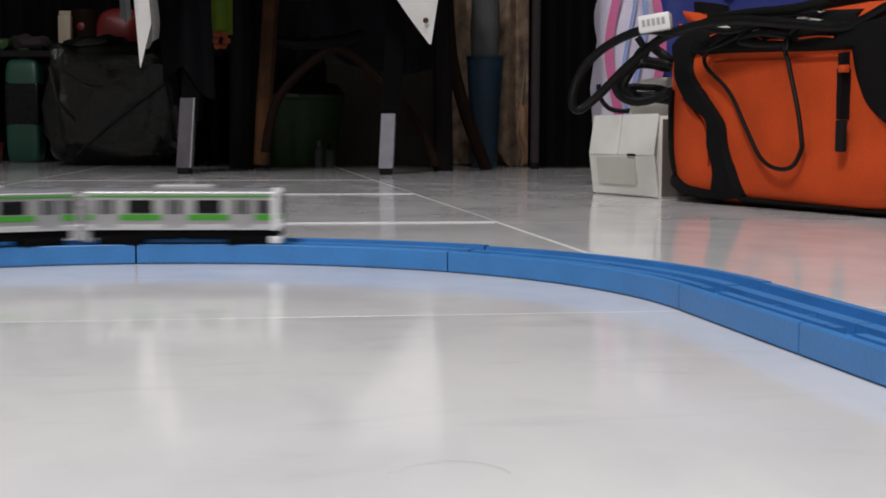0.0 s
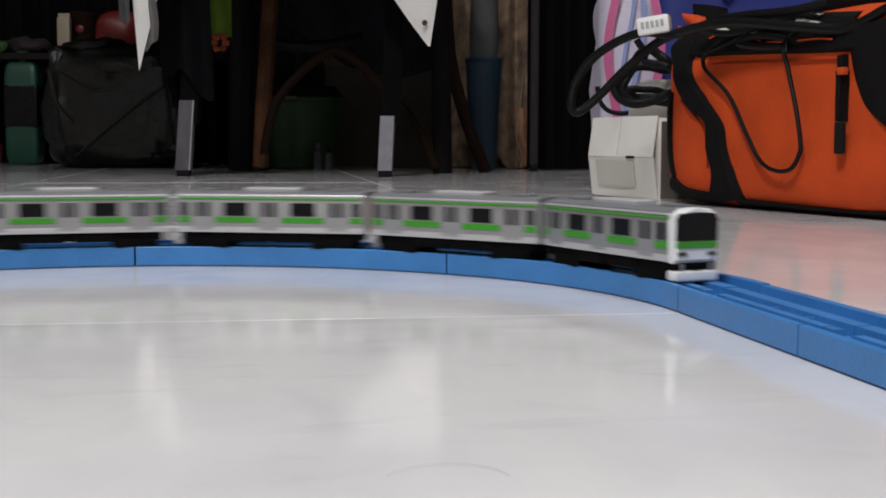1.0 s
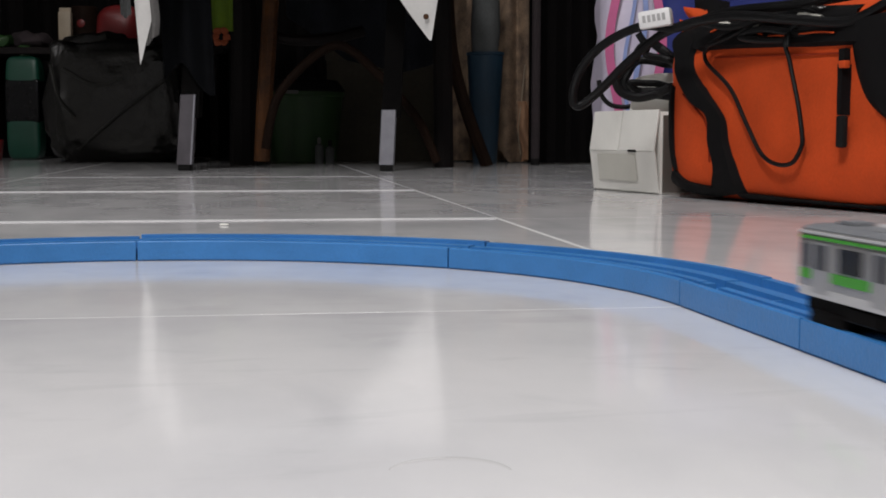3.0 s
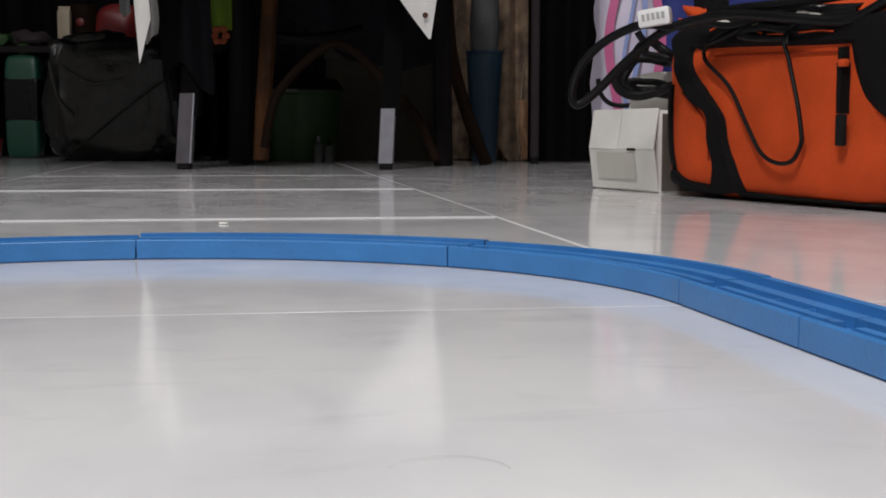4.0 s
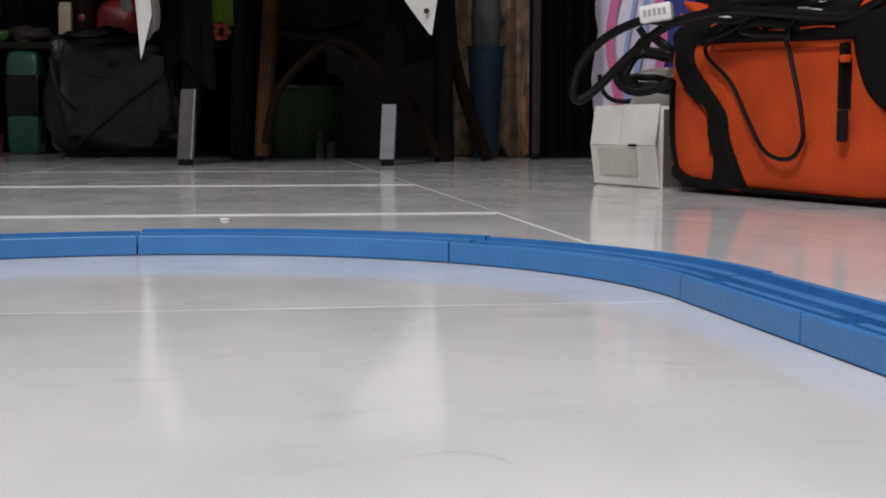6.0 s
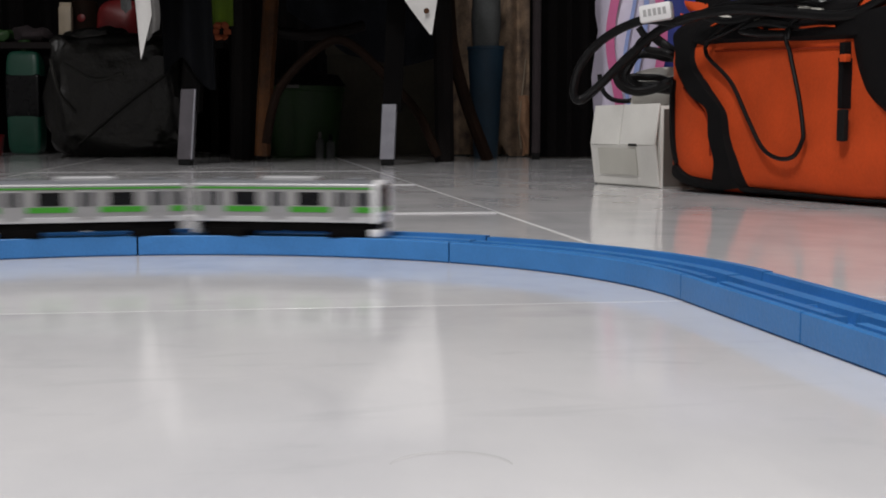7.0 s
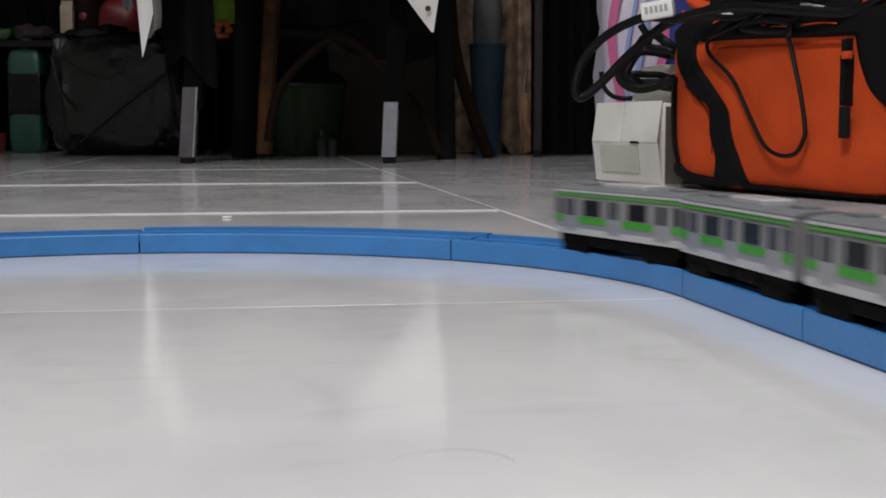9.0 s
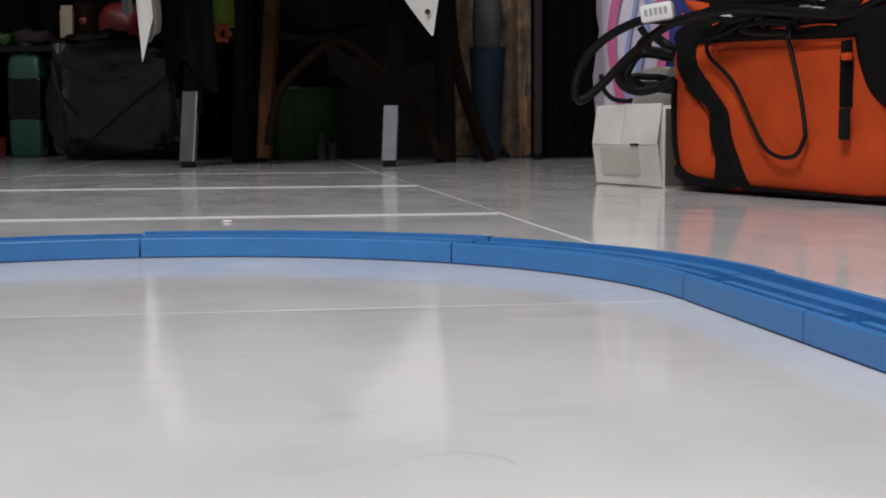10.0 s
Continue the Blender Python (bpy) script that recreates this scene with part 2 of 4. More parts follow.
def lumpy(bm, amount, size, seed=0):
    """Shifts the points by smooth noise."""
    for v in bm.verts:
        q = v.co / size + Vector((seed * 3.7, seed * 1.3, seed))
        v.co += amount * Vector((noise.noise(q), noise.noise(q + Vector((9, 0, 0))), 0.6 * noise.noise(q + Vector((0, 9, 0)))))
    return bm


def grid_sheet(nu, nv, place, thick=0.0):
    """A sheet of place(u, v), u and v from 0 to 1; thick gives it a back."""
    bm = bmesh.new()
    rows = [[bm.verts.new(place(i / nu, j / nv)) for i in range(nu + 1)] for j in range(nv + 1)]
    for a, b in zip(rows, rows[1:]):
        for i in range(nu):
            bm.faces.new((a[i], a[i + 1], b[i + 1], b[i]))
    if thick:
        bmesh.ops.recalc_face_normals(bm, faces=bm.faces)
        bmesh.ops.solidify(bm, geom=bm.faces[:], thickness=thick)
    return bm


def rounded_block(w, d, h, power=6.0, nu=48, nv=16):
    """A pillow-like block with its base at z = 0: a superellipse in plan and in section."""
    bm = bmesh.new()
    rings = []
    for j in range(nv + 1):
        b = -math.pi / 2 + math.pi * j / nv
        cz, sz = abs(math.cos(b)) ** (2 / power), math.copysign(abs(math.sin(b)) ** (2 / power), b)
        ring = []
        for i in range(nu):
            a = math.tau * i / nu
            x = math.copysign(abs(math.cos(a)) ** (2 / power), math.cos(a))
            y = math.copysign(abs(math.sin(a)) ** (2 / power), math.sin(a))
            ring.append(bm.verts.new((x * cz * w / 2, y * cz * d / 2, h / 2 + sz * h / 2)))
        rings.append(ring)
    for r0, r1 in zip(rings, rings[1:]):
        for i in range(nu):
            bm.faces.new((r0[i], r0[(i + 1) % nu], r1[(i + 1) % nu], r1[i]))
    bmesh.ops.remove_doubles(bm, verts=bm.verts[:], dist=0.0004)
    return bm

# ---- room ----
GRID = 8.30            # turn of the tile grid, degrees
TILE = 0.542
GAP = 0.0015
FLOOR_O = (0.195, 1.0276)   # where two joints cross, along and across the grid
grid_turn = pose(0, 0, 0, 0, 0, GRID)

floor = mesh_object("floor", box(-3.1, 2.05, -2.5, 4.35, -0.12, -0.0003), M_GROUT)
tagged(floor, "polished off-white porcelain tile floor with white joints", "floor", kind="structure")

wall_mesh = {"wall_north": (-3.1, 2.05, 4.2, 4.35), "wall_south": (-3.1, 2.05, -2.5, -2.35), "wall_west": (-3.1, -2.95, -2.35, 4.2), "wall_east": (1.9, 2.05, -2.35, 4.2)}
for nm, (x0, x1, y0, y1) in wall_mesh.items():
    tagged(mesh_object(nm, box(x0, x1, y0, y1, -0.0003, 2.7), M_WALL), "plain grey plastered room wall", "wall", kind="structure")
tagged(mesh_object("ceiling", box(-3.1, 2.05, -2.5, 4.35, 2.7, 2.8), M_CEIL), "plain white painted ceiling", "ceiling", kind="structure")


# ---- toy track: an oval of curves and straights ----
RIN = 0.2214           # inner edge of the curves
WIDE = 0.0385
HIGH = 0.0105
CENTRE = Vector((-0.1256, 0.468, 0))
TURN0 = -0.1679        # angle of the first joint, clockwise from +y
LANE = RIN + 0.0108
SPEED = 0.2742
LAP_TIME = 6.797
LAP = SPEED * LAP_TIME
STRAIGHT = (LAP - math.tau * LANE) / 2


def out_dir(a):
    return Vector((math.sin(a), math.cos(a), 0))


def run_dir(a):
    return Vector((math.cos(a), -math.sin(a), 0))


END = TURN0 + math.pi / 2          # the far curve ends here, the right-hand straight begins
CENTRE_NEAR = CENTRE + STRAIGHT * run_dir(END)


def oval(s, r):
    """Place and outward direction s metres of lane after the first joint, at the radius r."""
    quarter, half = LANE * math.pi / 2, LANE * math.pi
    s = (s + quarter) % LAP - quarter
    if s <= quarter:
        o = out_dir(TURN0 + s / LANE)
        return CENTRE + o * r, o
    s -= quarter
    if s <= STRAIGHT:
        o = out_dir(END)
        return CENTRE + o * r + run_dir(END) * s, o
    s -= STRAIGHT
    if s <= half:
        o = out_dir(END + s / LANE)
        return CENTRE_NEAR + o * r, o
    s -= half
    o = -out_dir(END)
    return CENTRE_NEAR + o * r - run_dir(END) * s, o


# inner rim, groove, ridge, open channel, ridge, groove, outer rim: millimetres (across, up)
PROFILE_MM = [(0.9, 0), (0.9, 0.8), (0, 0.8), (0.0, 10.1), (0.4, 10.5), (2.5, 10.5), (2.8, 5.8), (8.0, 5.8), (8.3, 9.6), (12.2, 9.6), (12.5, 5.8), (18.6, 5.8), (18.9, 9.6),
              (25.0, 9.6), (25.3, 6.0), (33.6, 6.0), (33.9, 10.5), (38.1, 10.5), (38.5, 10.1), (38.5, 0.8), (37.6, 0.8), (37.6, 0)]
TRACK_PROFILE = [(a / 1000, b / 1000) for a, b in PROFILE_MM]


def track_piece(s0, s1, label, tip=0.0, sink=0.0):
    """One moulded length of track from s0 to s1, tipped outwards-up by tip degrees."""
    base, o = oval((s0 + s1) / 2, RIN)
    owner = thing("toy_track_piece", label, "toy track", Matrix.Translation(base), "pieces of the blue toy track")
    n = max(2, int((s1 - s0) / 0.006))
    frames, clear = [], 0.0005
    for i in range(n + 1):
        q, o = oval(s0 + clear + (s1 - s0 - 2 * clear) * i / n, RIN)
        lean = Vector((0, 0, 1)) * math.sin(radians(tip)) + o * math.cos(radians(tip))
        frames.append((q - base + Vector((0, 0, sink)), lean, Vector((0, 0, 1))))
    # after the joint the bed has a deep pocket, where peg and socket meet
    pocket = [(a, 0.0010 if 0.0082 < a < 0.0188 and b > 0.001 else b) for a, b in TRACK_PROFILE]
    lo = max(1, round(0.006 / ((s1 - s0) / n)))
    hi = lo + max(1, round(0.014 / ((s1 - s0) / n)))
    bm = bmesh.new()
    rings = []
    for i, (p, s_, u_) in enumerate(frames):
        shapes = [TRACK_PROFILE, pocket] if i == lo else [pocket, TRACK_PROFILE] if i == hi else [pocket] if lo < i < hi else [TRACK_PROFILE]
        rings += [[bm.verts.new(p + s_ * a + u_ * b) for a, b in shape] for shape in shapes]
    m_ = len(TRACK_PROFILE)
    for r0, r1 in zip(rings, rings[1:]):
        for i in range(m_):
            j = (i + 1) % m_
            bm.faces.new((r0[i], r0[j], r1[j], r1[i]))
    bm.faces.new(rings[0])
    bm.faces.new(rings[-1][::-1])
    part("rail_bed", bm, M_TRACK, owner)
    # peg and socket by which the pieces hook together
    side = 0.0155
    q, o = oval(s0 + 0.016, RIN + side)
    rim = lathe([(0.0024, 0.0), (0.0024, 0.0030), (0.0020, 0.0034)], 16)
    bmesh.ops.translate(rim, verts=rim.verts[:], vec=q - base + Vector((0, 0, 0.0011 + sink + side * math.sin(radians(tip)))))
    part("peg", rim, M_TRACK, owner)
    # low cross ribs on the running surface
    for k in range(2, 4):
        q, o = oval(s0 + (s1 - s0) * k / 4, RIN)
        d = Vector((o.y, -o.x, 0))
        rib = sweep([(q - base + o * a + Vector((0, 0, 0.0058 + sink + a * math.sin(radians(tip)))), d, Vector((0, 0, 1))) for a in (0.0128, 0.0183)],
                    [(-0.0009, -0.0005), (0.0009, -0.0005), (0.0007, 0.0030), (-0.0007, 0.0030)])
        part("cross_rib", rib, M_TRACK, owner)
    return owner


def build_track():
    step = LANE * math.pi / 4
    for k in range(-2, 2):
        track_piece(k * step, (k + 1) * step, "curved bright blue plastic toy track piece on floor", tip={0: 1.6, 1: 0.7}.get(k, 0.0), sink=0.0)
    s = 2 * step
    first = 0.1075
    for a, b in ((s, s + first), (s + first, s + STRAIGHT)):
        track_piece(a, b, "short straight bright blue toy track piece")
    s += STRAIGHT
    for k in range(4):
        track_piece(s + k * step, s + (k + 1) * step, "curved bright blue plastic toy track piece on floor")
    s += 4 * step
    for a, b in ((s, s + first), (s + first, s + STRAIGHT)):
        track_piece(a, b, "short straight bright blue toy track piece")


build_track()


# ---- toy train ----
CAR = 0.1025
PITCH = 0.1111
HALF = 0.0111          # half the body's width


def car_section(inset=0.0):
    """Right half to left half of the body, (side, up)."""
    w = HALF - inset
    return [(-w, 0.0184), (-w, 0.0374), (-w + 0.0005, 0.0385), (w - 0.0005, 0.0385), (w, 0.0374), (w, 0.0184)]


def along_x(profile, x0, x1):
    return sweep([(Vector((x, 0, 0)), Vector((0, 1, 0)), Vector((0, 0, 1))) for x in (x0, x1)], profile)


def side_plate(x0, x1, z0, z1, side, proud=0.0004):
    y = side * HALF
    return box(x0, x1, min(y - side * 0.0006, y + side * proud), max(y - side * 0.0006, y + side * proud), z0, z1, 0.00015, 1)


def train_car(head):
    kind = "leading car with white front, black windscreen" if head else "middle car"
    car = thing("toy_train_car", "silver and green toy train " + kind, "toy train", group="cars of the toy train")
    x0, x1 = -CAR / 2, CAR / 2
    front = x1 - (0.0036 if head else 0)
    body = along_x(car_section(), x0, front)
    part("body", body, M_SILVER, car)
    # domed roof
    dome = [(-0.0107, 0.0380)] + [(0.0107 * math.sin(a), 0.0384 + 0.0018 * math.cos(a) ** 0.8) for a in (radians(-80 + 20 * k) for k in range(9))] + [(0.0107, 0.0380)]
    part("roof", along_x(dome, x0 + 0.0004, front), M_ROOF, car, "matt grey domed roof")
    unit = box(-0.0155, 0.0155, -0.0062, 0.0062, 0.0392, 0.0422, 0.0022, 5)
    part("air_conditioner", unit, M_AIRCON, car, "light grey rounded roof air conditioner")
    for xx in (-0.037, 0.036):
        part("roof_vent", box(xx - 0.005, xx + 0.005, -0.0035, 0.0035, 0.0396, 0.0414, 0.0007, 2), M_ROOF, car)
    doors = (-0.0365, 0.0, 0.0365) if not head else (-0.0400, -0.0045, 0.0310)
    for side in (-1, 1):
        part("upper_stripe", side_plate(x0 + 0.001, front - 0.001, 0.0357, 0.0367, side), M_GREEN, car, "thin yellow-green stripe")
        edges = [x0 + 0.001, *doors, front - 0.0008]
        for i, (a, b) in enumerate(zip(edges, edges[1:])):
            lo = a if i == 0 else a + 0.0068
            hi = b if i == len(edges) - 2 else b - 0.0068
            if hi - lo < 0.003:
                continue
            part("lower_stripe", side_plate(lo, hi, 0.0236, 0.0266, side), M_GREEN, car, "yellow-green stripe below window")
            inner = i in (1, 2)
            mid = (lo + hi) / 2
            w = min((hi - lo) / 2 - 0.001, 0.0066 if inner else 0.004)
            part("window", side_plate(mid - w, mid + w, 0.0272, 0.0342, side), M_BLACKGLASS if inner else M_GREYGLASS, car)
        for d in doors:
            leaf = part("door", side_plate(d - 0.0056, d + 0.0056, 0.0196, 0.0350, side, 0.0003), M_SILVER, car)
            for q in (-0.0023, 0.0023):
                part("door_window", side_plate(d + q - 0.0016, d + q + 0.0016, 0.0268, 0.0343, side, 0.0006), M_DOORGLASS, leaf)
        # paler colour low on the side holds the light thrown up by the floor
        part("bounce_band", side_plate(x0, front, 0.0184, 0.0212, side, 0.0002), M_PALESILVER, car, "pale band for floor light along the bottom edge")
        part("gutter", side_plate(x0, front, 0.0373, 0.0381, side, 0.0004), M_PALESILVER, car)
    # underframe and bogies
    frame_bm = box(x0 + 0.003, x1 - (0.006 if head else 0.003), -0.0098, 0.0098, 0.0140, 0.0186, 0.0006, 1)
    part("underframe", frame_bm, M_CHASSIS, car)
    for xx in (-0.012, 0.012):
        part("equipment_box", box(xx - 0.0105, xx + 0.0105, -0.0105, 0.0105, 0.0134, 0.0180, 0.0006, 1), M_CHASSIS, car)
    for xx in (-0.034, 0.034):
        bogie = part("bogie", box(xx - 0.0115, xx + 0.0115, -0.0104, 0.0104, 0.0098, 0.0150, 0.0012, 2), M_CHASSIS, car)
        for q in (-0.0065, 0.0065):
            for side in (-1, 1):
                wheel = lathe([(0.0015, -0.0012), (0.0042, -0.0012), (0.0044, -0.0008), (0.0040, 0.0012), (0.0015, 0.0014)], 18)
                bmesh.ops.transform(wheel, matrix=pose(xx + q, side * 0.0054, 0.0102, -90 * side), verts=wheel.verts[:])
                part("wheel", wheel, M_CHASSIS, bogie)
    if head:
        # rounded white front with a black windscreen, a green band, lamps and a skirt
        mask = along_x([(-0.0111, 0.0180), (-0.0113, 0.0345), (-0.0105, 0.0378), (-0.0070, 0.0399), (0.0, 0.0405), (0.0070, 0.0399), (0.0105, 0.0378), (0.0113, 0.0345), (0.0111, 0.0180)], front - 0.0006, x1)
        bmesh.ops.bevel(mask, geom=[e for e in mask.edges if all(v.co.x > x1 - 0.001 for v in e.verts)], offset=0.0014, segments=3, affect="EDGES")
        part("front_mask", mask, M_WHITE, car, "white rounded front")
        screen = along_x([(-0.0099, 0.0269), (-0.0099, 0.0360), (-0.0086, 0.0380), (0.0, 0.0386), (0.0086, 0.0380), (0.0099, 0.0360), (0.0099, 0.0269)], x1 - 0.001, x1 + 0.0004)
        part("windscreen", screen, M_BLACKGLASS, car, "glossy black windscreen")
        part("front_band", box(x1 - 0.001, x1 + 0.0005, -0.0099, 0.0099, 0.0240, 0.0267, 0.0002, 1), M_GREEN, car, "yellow-green front band")
        for side in (-1, 1):
            part("headlight", box(x1 - 0.001, x1 + 0.0006, min(side * 0.0050, side * 0.0096), max(side * 0.0050, side * 0.0096), 0.0210, 0.0226, 0.0003, 1), M_GREYGLASS, car, "dark oblong headlight")
        # black block puts in the shaded gap between front and skirt
        part("front_gap_shade", box(x1 - 0.006, x1 - 0.0006, -0.0100, 0.0100, 0.0145, 0.0182, 0.0004, 1), M_CHASSIS, car)
        skirt = box(x1 - 0.0060, x1 + 0.0004, -0.0106, 0.0106, 0.0106, 0.0150, 0.0013, 3)
        part("skirt", skirt, M_WHITE, car, "white curved front skirt")
        part("coupler", box(x1 - 0.003, x1 + 0.0004, -0.0028, 0.0032, 0.0152, 0.0176, 0.0005, 1), M_CHASSIS, car)
        for side in (-1, 1):
            part("bracket", box(x1 - 0.0015, x1 + 0.0003, side * 0.0070 - 0.0007, side * 0.0070 + 0.0007, 0.0146, 0.0178, 0.0003, 1), M_ROOF, car)
            part("cab_window", side_plate(x1 - 0.0115, x1 - 0.0075, 0.0272, 0.0342, side, 0.0006), M_DOORGLASS, car)
    part("gangway", box(x0 - 0.0028, x0 + 0.0004, -0.0058, 0.0058, 0.0190, 0.0360, 0.0005, 1), M_VENT, car, "grey gangway bellows")
    part("coupling", box(x0 - 0.0034, x0 + 0.0014, -0.0060, 0.0060, 0.0112, 0.0168, 0.0006, 1), M_PALE, car, "pale coupling hook")
    return car


lead_car = train_car(True)
mid_car = train_car(False)
train = [lead_car, mid_car, copy_thing(mid_car, Matrix()), copy_thing(mid_car, Matrix())]
tagged(train[3], "silver and green plastic toy commuter train last car")


# where the train's nose is on its lap at some times: it slows a little in the far curve
NOSE_TIMES = np.array([0.1, 0.2, 0.4, 0.7, 1.0, 1.2, 1.4, 1.8, 2.2, 2.6, 2.8])
NOSE_WAY = np.array([0.1050, 0.1345, 0.1930, 0.2730, 0.3495, 0.3980, 0.4490, 0.5655, 0.6865, 0.7975, 0.8530])
ALL_TIMES = np.concatenate([NOSE_TIMES + k * LAP_TIME for k in (-1, 0, 1, 2)])
ALL_WAY = np.concatenate([NOSE_WAY + k * LAP for k in (-1, 0, 1, 2)])


def car_pose(t, i):
    s = float(np.interp(t, ALL_TIMES, ALL_WAY)) - CAR / 2 - i * PITCH
    a, _ = oval(s - 0.034, LANE)
    b, _ = oval(s + 0.034, LANE)
    d = b - a
    m = (a + b) / 2
    return pose(m.x, m.y, 0, 0, 0, math.degrees(math.atan2(d.y, d.x)))


# ---- orange bag and what lies on it ----
BAG = Vector((0.245, 1.42, 0))
BAG_L, BAG_N = Vector((0.364, -0.931, 0)), Vector((-0.931, -0.364, 0))
BAG_A, BAG_B, BAG_C, BAG_P = 0.250, 0.105, 0.095, 7.0
BAG_MID = 0.215


def bag_at(l, z, proud=0.0):
    """A point of the bag's front, l metres along it and z up."""
    rest = 1 - abs((l - BAG_MID) / BAG_A) ** BAG_P - abs((z - BAG_C) / BAG_C) ** BAG_P
    y = BAG_B * max(rest, 0.0) ** (1 / BAG_P)
    return BAG_L * l + BAG_N * (y - BAG_B + proud) + Vector((0, 0, z))


def ribbon(pts, width, proud=0.003):
    """A strap that lies on the bag's front along (l, z) points."""
    path = smooth_path([(a, b, 0) for a, b in pts], 10)
    rows = []
    for i, q in enumerate(path):
        d = (path[min(i + 1, len(path) - 1)] - path[max(i - 1, 0)]).normalized()
        n = Vector((-d.y, d.x, 0)) * width / 2
        rows.append((q - n, q - n * 0.33, q + n * 0.33, q + n))
    bm = bmesh.new()
    top = [[bm.verts.new(bag_at(max(q.x, BAG_MID - BAG_A + 0.001), min(max(q.y, 0.002), 0.1885), proud)) for q in r] for r in rows]
    low = [[bm.verts.new(bag_at(max(q.x, BAG_MID - BAG_A + 0.001), min(max(q.y, 0.002), 0.1885), -0.002)) for q in r] for r in rows]
    for i in range(len(rows) - 1):
        for j in range(3):
            bm.faces.new((top[i][j], top[i][j + 1], top[i + 1][j + 1], top[i + 1][j]))
        bm.faces.new((top[i][0], top[i + 1][0], low[i + 1][0], low[i][0]))
        bm.faces.new((top[i][3], top[i + 1][3], low[i + 1][3], low[i][3]))
    return bm


def band(one, other, proud=0.006, steps=10):
    """A piece of cloth on the bag's front between two edges of (l, z) points."""
    a, b = (smooth_path([(p, q, 0) for p, q in e], steps) for e in (one, other))

    def lay(u, v):
        i = round(v * (len(a) - 1))
        q = a[i].lerp(b[i], u)
        rim = 1.0 if 0.01 < u < 0.99 else -0.3
        return bag_at(max(q.x, BAG_MID - BAG_A + 0.001), min(max(q.y, 0.002), 0.1885), proud * rim)

    return grid_sheet(8, len(a) - 1, lay)


def orange_bag():
    bag = thing("duffel_bag", "orange nylon bag with black straps and zip, on floor", "bag", Matrix.Translation(BAG))
    bm = rounded_block(2 * BAG_A, 2 * BAG_B, 2 * BAG_C, BAG_P, 120, 36)
    turn = Matrix((( BAG_L.x, -BAG_N.x, 0), (BAG_L.y, -BAG_N.y, 0), (0, 0, 1))).to_4x4()
    shift = BAG_L * BAG_MID - BAG_N * BAG_B
    bmesh.ops.transform(bm, matrix=Matrix.Translation(shift) @ turn, verts=bm.verts[:])
    lumpy(lumpy(bm, 0.004, 0.07, 2), 0.0012, 0.022, 5)
    part("body", bm, M_ORANGE, bag)
    strap_left = [(-0.0340, 0.1885), (-0.0340, 0.1885), (0.0053, 0.1541), (0.0111, 0.1326), (0.0428, 0.1028), (0.0772, 0.0875), (0.0814, 0.0602), (0.0915, 0.0314), (0.0700, 0.0022)]
    strap_right = [(0.0706, 0.1776), (0.0671, 0.1679), (0.0533, 0.1513), (0.0581, 0.1305), (0.0829, 0.1093), (0.1117, 0.0859), (0.1176, 0.0604), (0.1278, 0.0379), (0.1403, 0.0095)]
    part("strap", band(strap_left, strap_right), M_BLACKWEB, bag, "wide black webbing strap")
    part("piping", ribbon([(0.0016, 0.1209), (-0.0031, 0.0966), (0.0009, 0.0598), (0.0123, 0.0293)], 0.007, 0.004), M_BLACKWEB, bag)
    part("corner_guard", band([(0.0126, 0.0306), (0.0425, 0.0205), (0.0744, 0.0162), (0.0908, 0.0139)], [(-0.0034, 0.0177), (-0.0340, 0.0020), (-0.0340, 0.0020), (0.0779, 0.0020)]), M_BLACKWEB, bag, "black corner guard")
    # added black slab: fills in the shade below the bag
    slab = rounded_block(0.40, 0.15, 0.020, 6, 64, 10)
    bmesh.ops.transform(slab, matrix=Matrix.Translation(shift + BAG_L * 0.008) @ turn, verts=slab.verts[:])
    part("base", slab, M_BLACKWEB, bag, "black slab filling in the shade below the bag")
    for pts in ([(0.0262, 0.1110), (0.0536, 0.0955), (0.0742, 0.0806), (0.0814, 0.0602), (0.0826, 0.0399)], [(0.0887, 0.1464), (0.1619, 0.1440), (0.2244, 0.1415), (0.2875, 0.1394)]):
        part("seam", ribbon(pts, 0.0016, 0.0016), M_SEAM, bag, "darker orange stitched seam")
    # the gaping zip along the top edge, with a strip of lining and the pale zip tape
    zip_low = [(0.0689, 0.1521), (0.0920, 0.1542), (0.1706, 0.1505), (0.2408, 0.1467), (0.2963, 0.1447), (0.3187, 0.1433)]
    zip_high = [(-0.0340, 0.1885), (-0.0340, 0.1885), (0.1281, 0.1885), (0.2008, 0.1885), (0.2800, 0.1826), (0.3048, 0.1812)]
    part("zip_band", band(zip_low, zip_high, 0.005), M_BLACKWEB, bag, "black zip along the top")
    for pts in ([(0.0838, 0.1725), (0.0993, 0.1753), (0.1259, 0.1733), (0.1523, 0.1691), (0.1776, 0.1629)], [(0.1871, 0.1612), (0.2138, 0.1598), (0.2391, 0.1595), (0.2636, 0.1593), (0.2858, 0.1572)]):
        part("lining", ribbon(pts, 0.0014, 0.0072), M_ORANGE, bag, "orange lining showing at the zip")
    for pts in ([(0.0740, 0.1857), (0.1036, 0.1796), (0.1229, 0.1747)], [(0.1619, 0.1705), (0.1638, 0.1759), (0.1643, 0.1825), (0.1282, 0.1885)], [(0.2245, 0.1794), (0.2445, 0.1760), (0.2631, 0.1724)]):
        part("zip_tape", ribbon(pts, 0.0032, 0.0085), M_CARDGREY, bag, "pale frayed zip tape")
    patch_edge = [(0.2904, 0.1647), (0.2967, 0.1496), (0.3016, 0.1322), (0.3091, 0.1149), (0.3224, 0.0961), (0.3501, 0.0785), (0.3849, 0.0663)]
